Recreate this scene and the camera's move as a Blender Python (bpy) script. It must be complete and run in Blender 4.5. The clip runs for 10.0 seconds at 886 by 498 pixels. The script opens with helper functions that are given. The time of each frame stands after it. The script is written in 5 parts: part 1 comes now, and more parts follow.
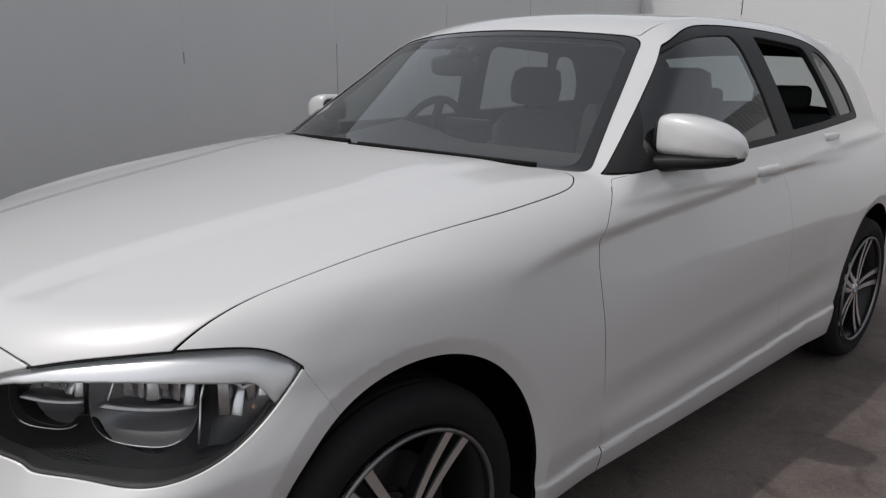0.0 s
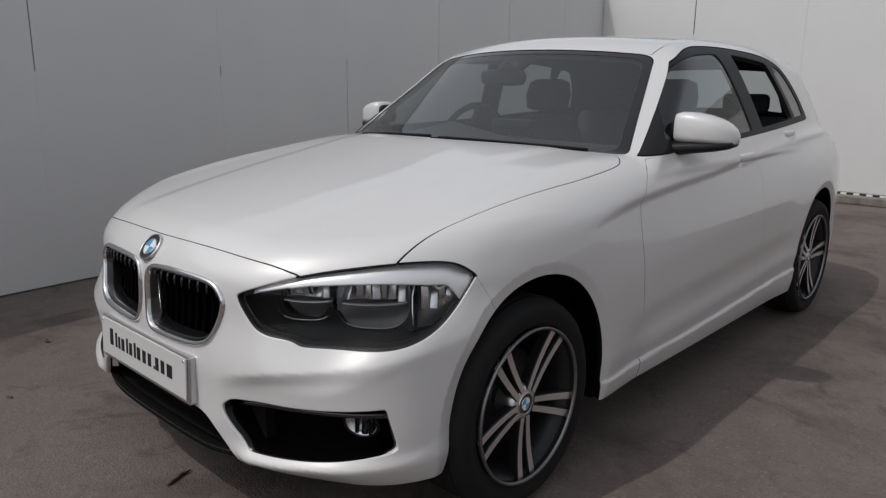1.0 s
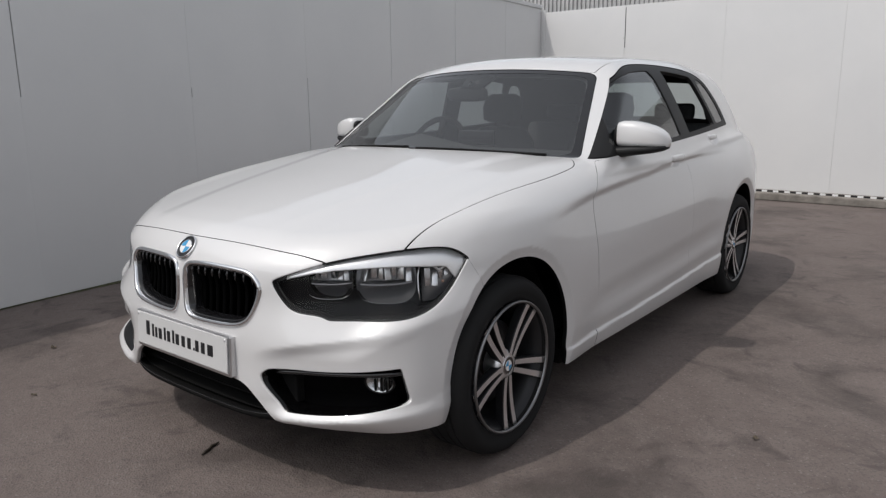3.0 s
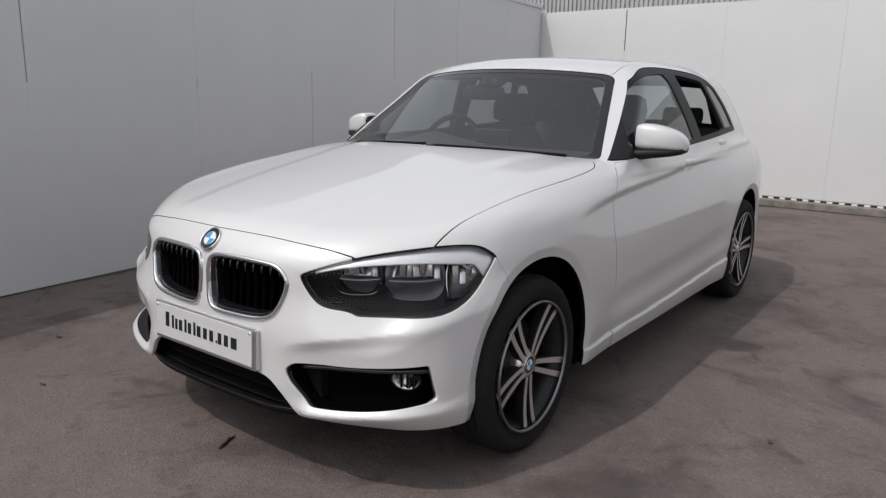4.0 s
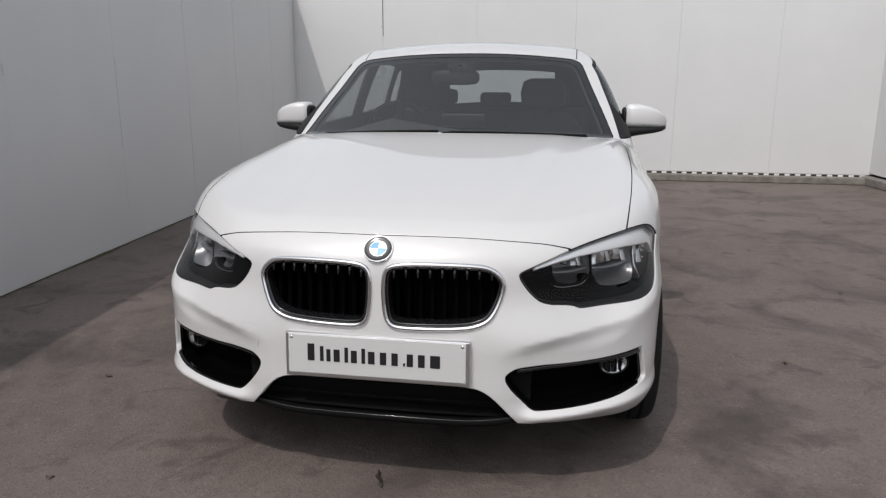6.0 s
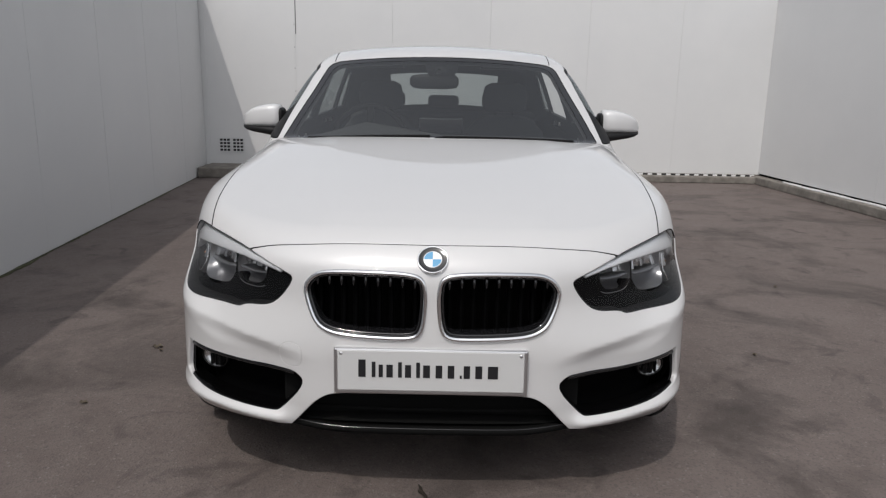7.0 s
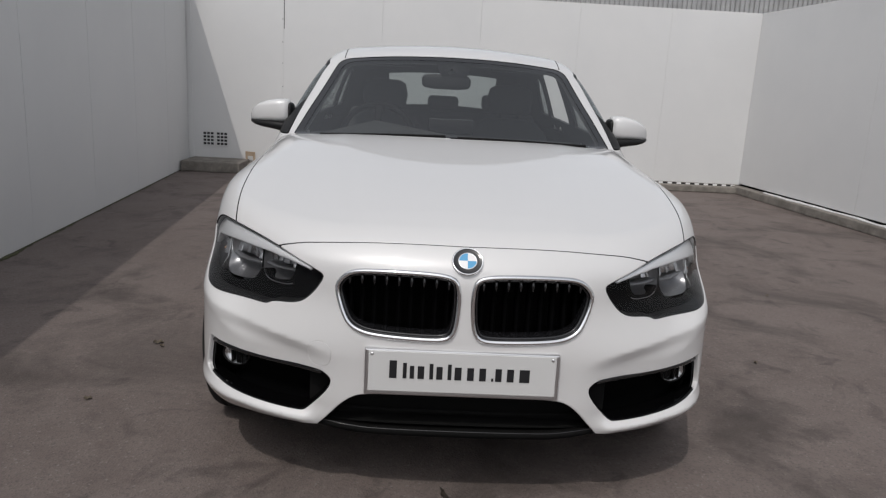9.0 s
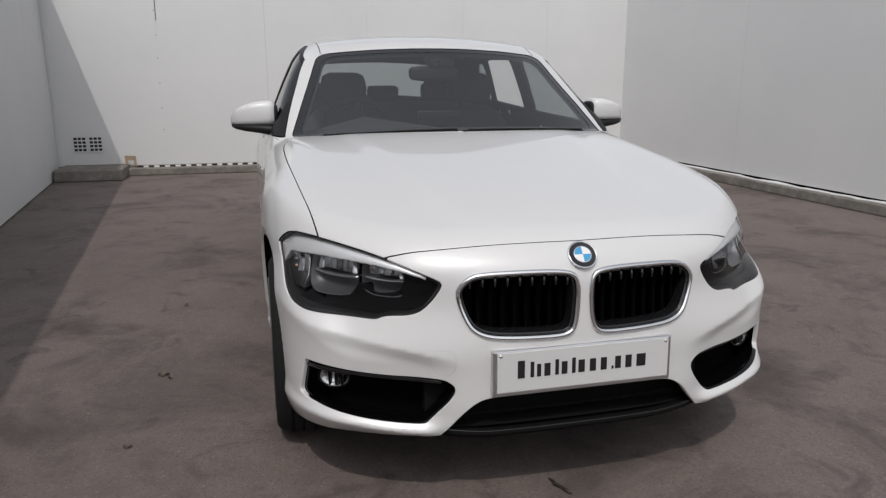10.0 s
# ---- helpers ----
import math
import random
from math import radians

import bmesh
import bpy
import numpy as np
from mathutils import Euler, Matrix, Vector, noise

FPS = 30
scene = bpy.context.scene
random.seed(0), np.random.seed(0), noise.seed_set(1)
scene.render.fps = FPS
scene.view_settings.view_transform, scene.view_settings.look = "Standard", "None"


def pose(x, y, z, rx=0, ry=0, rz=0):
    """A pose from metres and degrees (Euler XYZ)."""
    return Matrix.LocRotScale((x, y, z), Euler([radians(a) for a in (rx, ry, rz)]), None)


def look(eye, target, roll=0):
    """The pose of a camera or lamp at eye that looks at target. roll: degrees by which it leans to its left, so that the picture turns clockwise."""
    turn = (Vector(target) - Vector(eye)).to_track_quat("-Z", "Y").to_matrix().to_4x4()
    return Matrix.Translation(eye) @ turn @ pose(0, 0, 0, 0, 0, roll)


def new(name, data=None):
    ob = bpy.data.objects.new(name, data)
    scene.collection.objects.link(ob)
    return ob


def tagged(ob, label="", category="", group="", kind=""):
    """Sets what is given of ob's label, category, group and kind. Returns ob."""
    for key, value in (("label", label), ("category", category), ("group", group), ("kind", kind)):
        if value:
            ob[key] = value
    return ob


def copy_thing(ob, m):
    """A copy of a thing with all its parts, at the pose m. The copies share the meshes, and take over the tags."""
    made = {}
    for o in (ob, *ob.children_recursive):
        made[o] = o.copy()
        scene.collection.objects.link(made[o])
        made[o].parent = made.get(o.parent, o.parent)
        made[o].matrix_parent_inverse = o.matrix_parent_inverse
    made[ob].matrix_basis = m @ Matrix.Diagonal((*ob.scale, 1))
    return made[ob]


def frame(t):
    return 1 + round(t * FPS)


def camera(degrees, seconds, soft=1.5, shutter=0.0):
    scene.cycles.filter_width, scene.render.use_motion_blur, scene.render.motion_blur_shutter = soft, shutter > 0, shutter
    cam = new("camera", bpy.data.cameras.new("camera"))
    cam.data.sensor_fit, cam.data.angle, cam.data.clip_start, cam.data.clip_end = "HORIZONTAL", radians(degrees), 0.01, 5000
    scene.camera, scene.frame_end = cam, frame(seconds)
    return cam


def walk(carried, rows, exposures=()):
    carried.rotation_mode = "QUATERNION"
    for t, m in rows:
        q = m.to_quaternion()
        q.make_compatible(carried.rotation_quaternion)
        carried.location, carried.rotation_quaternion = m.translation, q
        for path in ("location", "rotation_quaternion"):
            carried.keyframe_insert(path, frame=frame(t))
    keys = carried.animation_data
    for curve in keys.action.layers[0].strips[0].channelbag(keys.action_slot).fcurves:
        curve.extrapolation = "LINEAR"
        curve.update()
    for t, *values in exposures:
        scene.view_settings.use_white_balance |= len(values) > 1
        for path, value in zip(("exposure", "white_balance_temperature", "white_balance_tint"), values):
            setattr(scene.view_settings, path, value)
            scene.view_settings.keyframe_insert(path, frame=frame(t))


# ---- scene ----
cam = camera(63.66, 10.0, soft=1.3)
PATH = [
    (0, (1.813, -0.817, 1.236), (0.394, 0.507, 0.75), 0.59),
    (0.5, (1.922, -1.223, 1.212), (0.529, 0.141, 0.764), 1.66),
    (1, (1.962, -1.576, 1.217), (0.638, -0.145, 0.769), 0.56),
    (1.5, (2.008, -1.814, 1.236), (0.745, -0.328, 0.792), -0.5),
    (2, (2.091, -1.942, 1.227), (0.856, -0.428, 0.8), -0.8),
    (2.5, (2.12, -1.984, 1.235), (0.91, -0.447, 0.82), -0.92),
    (4, (2.007, -2.075, 1.235), (0.833, -0.511, 0.814), 1),
    (4.5, (1.695, -2.317, 1.217), (0.711, -0.63, 0.786), 0.22),
    (5, (1.31, -2.458, 1.196), (0.473, -0.695, 0.761), 0.75),
    (5.5, (0.923, -2.577, 1.201), (0.304, -0.728, 0.756), 0.37),
    (5.7, (0.753, -2.605, 1.208), (0.258, -0.719, 0.761), 0.11),
    (6.8, (0.093, -2.628, 1.235), (0.043, -0.68, 0.786), 0.97),
    (7, (0.035, -2.628, 1.237), (0.028, -0.68, 0.789), 1.05),
    (7.5, (0.003, -2.635, 1.236), (0.028, -0.685, 0.792), 1.34),
    (8, (-0.007, -2.629, 1.238), (0.029, -0.68, 0.794), 0.6),
    (8.5, (-0.02, -2.631, 1.241), (0.031, -0.681, 0.799), 0.11),
    (9, (-0.145, -2.612, 1.229), (-0.07, -0.664, 0.786), 3.09),
    (9.5, (-0.505, -2.579, 1.238), (-0.214, -0.656, 0.774), 1.39),
    (10, (-0.865, -2.48, 1.258), (-0.384, -0.599, 0.777), 0.11),
]
EXPOSURE = [(0.0, 0.05), (0.5, -0.10), (1.0, -0.02), (1.5, 0.16), (2.5, 0.30), (5.5, 0.36), (7.0, 0.20), (9.0, 0.12), (10.0, 0.18)]
walk(cam, [(t, look(eye, target, roll)) for t, eye, target, roll in PATH], EXPOSURE)

# ---- daylight ----
SUN = Vector((-0.243, -0.63, 1.0)).normalized()
world = bpy.data.worlds.new("sky")
scene.world = world
world.use_nodes = True
wn = world.node_tree.nodes
sky = wn.new("ShaderNodeTexSky")
sky.sky_type, sky.sun_disc = "NISHITA", False
sky.sun_elevation = math.asin(SUN.z)
sky.sun_rotation = math.atan2(SUN.x, SUN.y)
sky.air_density, sky.dust_density, sky.ozone_density = 1.0, 2.0, 1.0
wn["Background"].inputs["Strength"].default_value = 0.15
haze = wn.new("ShaderNodeHueSaturation")
haze.inputs["Saturation"].default_value = 0.24
world.node_tree.links.new(sky.outputs["Color"], haze.inputs["Color"])
world.node_tree.links.new(haze.outputs["Color"], wn["Background"].inputs["Color"])
sun = new("sun", bpy.data.lights.new("sun", "SUN"))
sun.data.energy, sun.data.angle, sun.data.color = 1.18, radians(0.6), (1.0, 0.950, 0.905)
sun.matrix_world = look(SUN * 30, (0, 0, 0))
scene.view_settings.exposure = 0.0


# ---- materials ----
def mat(name, colour, rough=0.5, metal=0.0, coat=0.0, ior=1.45, transmission=0.0):
    m = bpy.data.materials.new(name)
    m.use_nodes = True
    b = m.node_tree.nodes["Principled BSDF"]
    b.inputs["Base Color"].default_value = (*colour, 1)
    b.inputs["Roughness"].default_value = rough
    b.inputs["Metallic"].default_value = metal
    b.inputs["Coat Weight"].default_value = coat
    b.inputs["Coat Roughness"].default_value = 0.03
    b.inputs["IOR"].default_value = ior
    b.inputs["Transmission Weight"].default_value = transmission
    return m


def node(m, kind, **values):
    n = m.node_tree.nodes.new(kind)
    for key, value in values.items():
        if key in n.inputs:
            n.inputs[key].default_value = value
    return n


def link(m, a, b):
    m.node_tree.links.new(a, b)


def mottled(m, colours, scale, detail=6.0, rough=(0.5, 0.7), bump=0.0, bump_scale=60.0, stain=None, stain_scale=0.6, stain_at=(0.5, 0.7)):
    """Two scales of noise over the colour and the roughness of m, and a fine relief."""
    b = m.node_tree.nodes["Principled BSDF"]
    co = node(m, "ShaderNodeTexCoord")
    n1 = node(m, "ShaderNodeTexNoise", Scale=scale, Detail=detail, Roughness=0.6)
    link(m, co.outputs["Object"], n1.inputs["Vector"])
    ramp = node(m, "ShaderNodeValToRGB")
    ramp.color_ramp.elements[0].position, ramp.color_ramp.elements[1].position = 0.35, 0.68
    ramp.color_ramp.elements[0].color, ramp.color_ramp.elements[1].color = (*colours[0], 1), (*colours[1], 1)
    link(m, n1.outputs["Fac"], ramp.inputs["Fac"])
    out = ramp.outputs["Color"]
    if stain:
        n2 = node(m, "ShaderNodeTexNoise", Scale=stain_scale, Detail=5.0, Roughness=0.65, Distortion=0.4)
        link(m, co.outputs["Object"], n2.inputs["Vector"])
        r2 = node(m, "ShaderNodeMapRange")
        r2.inputs["From Min"].default_value, r2.inputs["From Max"].default_value = stain_at
        r2.inputs["To Max"].default_value = 0.75
        link(m, n2.outputs["Fac"], r2.inputs["Value"])
        mix = node(m, "ShaderNodeMix")
        mix.data_type = "RGBA"
        link(m, r2.outputs["Result"], mix.inputs["Factor"])
        link(m, out, mix.inputs["A"])
        mix.inputs["B"].default_value = (*stain, 1)
        out = mix.outputs["Result"]
    link(m, out, b.inputs["Base Color"])
    rr = node(m, "ShaderNodeMapRange")
    rr.inputs["To Min"].default_value, rr.inputs["To Max"].default_value = rough
    link(m, n1.outputs["Fac"], rr.inputs["Value"])
    link(m, rr.outputs["Result"], b.inputs["Roughness"])
    if bump:
        n3 = node(m, "ShaderNodeTexNoise", Scale=bump_scale, Detail=4.0, Roughness=0.7)
        link(m, co.outputs["Object"], n3.inputs["Vector"])
        bm_ = node(m, "ShaderNodeBump", Strength=bump, Distance=0.01)
        link(m, n3.outputs["Fac"], bm_.inputs["Height"])
        link(m, bm_.outputs["Normal"], b.inputs["Normal"])
    return m


PAINT = mat("white_pearl_paint", (0.645, 0.64, 0.638), 0.36, 0.06, 1.0)
BLACK = mat("satin_black_plastic", (0.010, 0.010, 0.0105), 0.5, ior=1.35)
GLOSS = mat("gloss_black_plastic", (0.008, 0.008, 0.009), 0.12, 0, 0.6)
# also blackens the panels' rims, in place of the shade in the gaps
LINER = mat("black_felt_and_gap_shade", (0.009, 0.009, 0.009), 0.95, ior=1.15)
TRIM = mat("dark_grey_cabin_trim", (0.04, 0.04, 0.041), 0.85)
GRILLE = mat("black_grille_plastic", (0.002, 0.002, 0.0022), 0.13, ior=1.36)
RUBBER = mat("tyre_rubber", (0.013, 0.013, 0.0133), 0.85, ior=1.3)
CHROME = mat("chrome", (0.78, 0.78, 0.79), 0.08, 1.0)
SATIN = mat("satin_silver", (0.62, 0.62, 0.63), 0.3, 1.0)
ALLOY = mat("machined_alloy", (0.82, 0.82, 0.83), 0.36, 1.0)
RIMLIP = mat("dull_alloy_lip", (0.24, 0.24, 0.245), 0.42, 1.0)
GREYRIM = mat("dark_grey_wheel_paint", (0.022, 0.022, 0.024), 0.4, 0.3)
FABRIC = mat("black_seat_cloth", (0.05, 0.05, 0.052), 0.9)


def pane(name, tint, ior=1.5):
    """Thin glass: clear with a tint, and a mirror by its Fresnel share."""
    m = bpy.data.materials.new(name)
    m.use_nodes = True
    nt = m.node_tree
    nt.nodes.remove(nt.nodes["Principled BSDF"])
    clear = node(m, "ShaderNodeBsdfTransparent", Color=(*tint, 1))
    gloss = node(m, "ShaderNodeBsdfGlossy", Roughness=0.01)
    facing = node(m, "ShaderNodeLayerWeight", Blend=0.5)
    power = node(m, "ShaderNodeMath")
    power.operation = "POWER"
    power.inputs[1].default_value = 4.5
    link(m, facing.outputs["Facing"], power.inputs[0])
    share = node(m, "ShaderNodeMapRange")
    share.inputs["To Min"].default_value, share.inputs["To Max"].default_value = ((ior - 1) / (ior + 1))**2 * 1.9, 1.0
    link(m, power.outputs["Value"], share.inputs["Value"])
    mix = node(m, "ShaderNodeMixShader")
    link(m, share.outputs["Result"], mix.inputs["Fac"])
    link(m, clear.outputs["BSDF"], mix.inputs[1])
    link(m, gloss.outputs["BSDF"], mix.inputs[2])
    link(m, mix.outputs["Shader"], nt.nodes["Material Output"].inputs["Surface"])
    return m


REFLECTOR = mat("lamp_reflector", (0.58, 0.58, 0.59), 0.26, 1.0)
SMOKE = mat("smoky_lamp_chamber", (0.27, 0.27, 0.28), 0.30, 0.85)
SLAT = mat("black_grille_slats", (0.0012, 0.0012, 0.0014), 0.5, ior=1.10)
MASK = mat("dark_lamp_housing", (0.005, 0.005, 0.0055), 0.4, ior=1.15)
GLASS = pane("tinted_window_glass", (0.54, 0.585, 0.58), 1.62)
SCREEN = pane("laminated_windscreen_glass", (0.74, 0.77, 0.76), 1.80)
LENS = pane("clear_lamp_lens", (0.95, 0.955, 0.955), 1.20)
PLATE = mat("white_plate_plastic", (0.57, 0.57, 0.565), 0.35)
BROW = mat("pale_silver_plastic", (0.84, 0.84, 0.85), 0.30, 0.55, 0.5)
INK = mat("black_print", (0.01, 0.01, 0.012), 0.5)
BLUE = mat("badge_blue", (0.05, 0.30, 0.55), 0.25, 0, 1.0)
WHITE = mat("badge_white", (0.78, 0.78, 0.78), 0.25, 0, 1.0)
AMBER = mat("amber_lamp", (0.34, 0.2, 0.14), 0.25, 0, 0.5)
RED = mat("red_lamp", (0.35, 0.01, 0.01), 0.2, 0, 0.5)


def tarmac():
    """Worn tarmac: stones of mixed grey in a brown binder, patches, and dark stains of several sizes."""
    m = mat("worn_tarmac", (0.09, 0.08, 0.07), 0.85)
    b = m.node_tree.nodes["Principled BSDF"]
    co = node(m, "ShaderNodeTexCoord").outputs["Object"]

    def noise_fac(scale, detail, rough=0.6, warp=0.0):
        n = node(m, "ShaderNodeTexNoise", Scale=scale, Detail=detail, Roughness=rough, Distortion=warp)
        link(m, co, n.inputs["Vector"])
        return n.outputs["Fac"]

    def ranged(value, lo, hi, a, b_):
        r = node(m, "ShaderNodeMapRange")
        for key, v in zip(("From Min", "From Max", "To Min", "To Max"), (lo, hi, a, b_)):
            r.inputs[key].default_value = v
        link(m, value, r.inputs["Value"])
        return r.outputs["Result"]

    def mixed(fac, a, b_, kind="MIX"):
        x = node(m, "ShaderNodeMix")
        x.data_type, x.blend_type = "RGBA", kind
        link(m, fac, x.inputs["Factor"])
        for key, v in (("A", a), ("B", b_)):
            if isinstance(v, tuple):
                x.inputs[key].default_value = (*v, 1)
            else:
                link(m, v, x.inputs[key])
        return x.outputs["Result"]

    base = mixed(ranged(noise_fac(0.55, 5.0), 0.38, 0.62, 0.0, 1.0), (0.110, 0.086, 0.077), (0.152, 0.122, 0.111))
    base = mixed(ranged(noise_fac(6.0, 8.0, 0.7), 0.35, 0.68, 0.0, 1.0), base, (0.158, 0.130, 0.119))
    cells = node(m, "ShaderNodeTexVoronoi", Scale=140.0)
    link(m, co, cells.inputs["Vector"])
    grey = node(m, "ShaderNodeSeparateColor")
    link(m, cells.outputs["Color"], grey.inputs["Color"])
    base = mixed(ranged(grey.outputs["Red"], 0.0, 0.35, 0.42, 0.0), base, (0.060, 0.052, 0.048))
    base = mixed(ranged(grey.outputs["Green"], 0.94, 1.0, 0.0, 0.45), base, (0.24, 0.22, 0.205))
    base = mixed(ranged(noise_fac(60.0, 3.0), 0.72, 0.78, 0.0, 0.6), base, (0.26, 0.245, 0.23))
    base = mixed(ranged(noise_fac(1.3, 7.0, 0.68, 0.5), 0.49, 0.66, 0.0, 0.75), base, (0.050, 0.040, 0.036))
    base = mixed(ranged(noise_fac(4.5, 6.0, 0.6, 0.8), 0.57, 0.70, 0.0, 0.6), base, (0.046, 0.037, 0.034))
    link(m, base, b.inputs["Base Color"])
    link(m, ranged(noise_fac(3.0, 6.0), 0.3, 0.7, 0.70, 0.92), b.inputs["Roughness"])
    relief = node(m, "ShaderNodeBump", Strength=0.32, Distance=0.006)
    link(m, cells.outputs["Distance"], relief.inputs["Height"])
    relief2 = node(m, "ShaderNodeBump", Strength=0.3, Distance=0.02)
    link(m, noise_fac(14.0, 6.0), relief2.inputs["Height"])
    link(m, relief.outputs["Normal"], relief2.inputs["Normal"])
    link(m, relief2.outputs["Normal"], b.inputs["Normal"])
    return m


ASPHALT = tarmac()
WALLPAINT = mottled(mat("white_wall_paint", (0.7, 0.7, 0.7), 0.6), ((0.605, 0.605, 0.605), (0.64, 0.637, 0.633)), 0.9, 6.0, (0.5, 0.7), 0.05, 30.0)
CONCRETE = mottled(mat("weathered_concrete", (0.3, 0.3, 0.28), 0.8), ((0.15, 0.135, 0.12), (0.25, 0.23, 0.205)), 9.0, 8.0, (0.8, 0.95), 0.5, 90.0,
                   (0.11, 0.10, 0.085), 2.5)
STEEL = mottled(mat("galvanised_sheet", (0.4, 0.4, 0.4), 0.45, 0.6), ((0.36, 0.36, 0.36), (0.46, 0.46, 0.46)), 4.0, 5.0, (0.4, 0.55))


# ---- mesh helpers ----
def finish(bm, smooth=True):
    bmesh.ops.recalc_face_normals(bm, faces=bm.faces)
    for f in bm.faces:
        f.smooth = smooth
    return bm


def part(name, bm, material, parent=None, label=""):
    """Links a bmesh as one mesh object under a thing or a part."""
    me = bpy.data.meshes.new(name)
    bm.to_mesh(me)
    bm.free()
    me.materials.append(material)
    ob = new(name, me)
    ob.parent = parent
    if label:
        tagged(ob, label)
    return ob


def box(x0, x1, y0, y1, z0, z1, bevel=0.0, seg=2):
    bm = bmesh.new()
    bmesh.ops.create_cube(bm, size=1)
    for v in bm.verts:
        v.co = Vector(((x0 + x1) / 2 + v.co.x * (x1 - x0), (y0 + y1) / 2 + v.co.y * (y1 - y0), (z0 + z1) / 2 + v.co.z * (z1 - z0)))
    if bevel:
        bmesh.ops.bevel(bm, geom=bm.edges[:], offset=bevel, segments=seg, affect="EDGES", profile=0.5)
    return bm


def moved(bm, m):
    bmesh.ops.transform(bm, matrix=m, verts=bm.verts)
    return bm


def joined(*parts):
    out = bmesh.new()
    for b in parts:
        me = bpy.data.meshes.new("tmp")
        b.to_mesh(me)
        out.from_mesh(me)
        b.free()
        bpy.data.meshes.remove(me)
    return out


def lathe(profile, n=64, close=True):
    """Turns (radius, x) pairs about the x axis."""
    bm = bmesh.new()
    rings = [[bm.verts.new((x, r * math.cos(2 * math.pi * i / n), r * math.sin(2 * math.pi * i / n))) for i in range(n)] for r, x in profile]
    for a, b in zip(rings, rings[1:]):
        for i in range(n):
            bm.faces.new((a[i], a[(i + 1) % n], b[(i + 1) % n], b[i]))
    return finish(bm)


def tube(points, radius, n=10, closed=False, flat=1.0):
    """A round bar swept along points."""
    pts = [Vector(p) for p in points]
    bm = bmesh.new()
    rings = []
    side = None
    for i, p in enumerate(pts):
        a = pts[i - 1] if (i or closed) else p
        b = pts[(i + 1) % len(pts)] if (i < len(pts) - 1 or closed) else p
        d = (b - a).normalized()
        if side is None:
            side = d.orthogonal().normalized()
        side = (side - d * side.dot(d)).normalized()
        up = d.cross(side)
        r = radius[i] if isinstance(radius, (list, tuple)) else radius
        rings.append([bm.verts.new(p + r * (math.cos(2 * math.pi * k / n) * side + flat * math.sin(2 * math.pi * k / n) * up)) for k in range(n)])
    for a, b in zip(rings, rings[1:] + (rings[:1] if closed else [])):
        for k in range(n):
            bm.faces.new((a[k], a[(k + 1) % n], b[(k + 1) % n], b[k]))
    if not closed:
        bm.faces.new(rings[0][::-1])
        bm.faces.new(rings[-1])
    return finish(bm)


def prism(outline, depth, bevel=0.0):
    """A slab over a closed outline in x and z, thick along y."""
    bm = bmesh.new()
    front = [bm.verts.new((x, 0, z)) for x, z in outline]
    back = [bm.verts.new((x, depth, z)) for x, z in outline]
    bm.faces.new(front)
    bm.faces.new(back[::-1])
    n = len(front)
    for i in range(n):
        bm.faces.new((front[i], back[i], back[(i + 1) % n], front[(i + 1) % n]))
    bmesh.ops.recalc_face_normals(bm, faces=bm.faces)
    if bevel:
        bmesh.ops.bevel(bm, geom=[e for e in bm.edges if e.calc_face_angle(0) > 0.5], offset=bevel, segments=2, affect="EDGES")
    return bm


def loft(rings, closed=True, caps=True):
    """A skin over rings of equally many points."""
    bm = bmesh.new()
    rows = [[bm.verts.new(p) for p in ring] for ring in rings]
    n = len(rows[0])
    for a, b in zip(rows, rows[1:]):
        for i in range(n if closed else n - 1):
            bm.faces.new((a[i], a[(i + 1) % n], b[(i + 1) % n], b[i]))
    if caps:
        bm.faces.new(rows[0][::-1])
        bm.faces.new(rows[-1])
    return finish(bm)


def spline(v, xs, ys):
    """A natural cubic spline, straight past its ends."""
    xs, ys = np.asarray(xs, float), np.asarray(ys, float)
    n, h = len(xs), np.diff(xs)
    a, r = np.eye(n), np.zeros(n)
    for i in range(1, n - 1):
        a[i, i - 1:i + 2] = h[i - 1], 2 * (h[i - 1] + h[i]), h[i]
        r[i] = 6 * ((ys[i + 1] - ys[i]) / h[i] - (ys[i] - ys[i - 1]) / h[i - 1])
    m = np.linalg.solve(a, r)
    v = np.asarray(v, float)
    c = np.clip(v, xs[0], xs[-1])
    i = np.clip(np.searchsorted(xs, c) - 1, 0, n - 2)
    p, q = xs[i + 1] - c, c - xs[i]
    out = (m[i] * p**3 + m[i + 1] * q**3) / (6 * h[i]) + (ys[i] / h[i] - m[i] * h[i] / 6) * p + (ys[i + 1] / h[i] - m[i + 1] * h[i] / 6) * q
    s0 = (ys[1] - ys[0]) / h[0] - h[0] * m[1] / 6
    s1 = (ys[-1] - ys[-2]) / h[-1] + h[-1] * m[-2] / 6
    return out + np.where(v < xs[0], (v - xs[0]) * s0, 0) + np.where(v > xs[-1], (v - xs[-1]) * s1, 0)


def step(v, a, b):
    t = np.clip((v - a) / (b - a), 0, 1)
    return t * t * (3 - 2 * t)


def smax(a, b, k):
    h = np.maximum(k - np.abs(a - b), 0)
    return np.maximum(a, b) + h * h / (4 * k)


def smooth_outline(points, times=3):
    """Cuts the corners of a closed outline."""
    p = np.array(points, float)
    for _ in range(times):
        q = np.roll(p, -1, axis=0)
        p = np.stack((0.75 * p + 0.25 * q, 0.25 * p + 0.75 * q), 1).reshape(-1, 2)
    return p


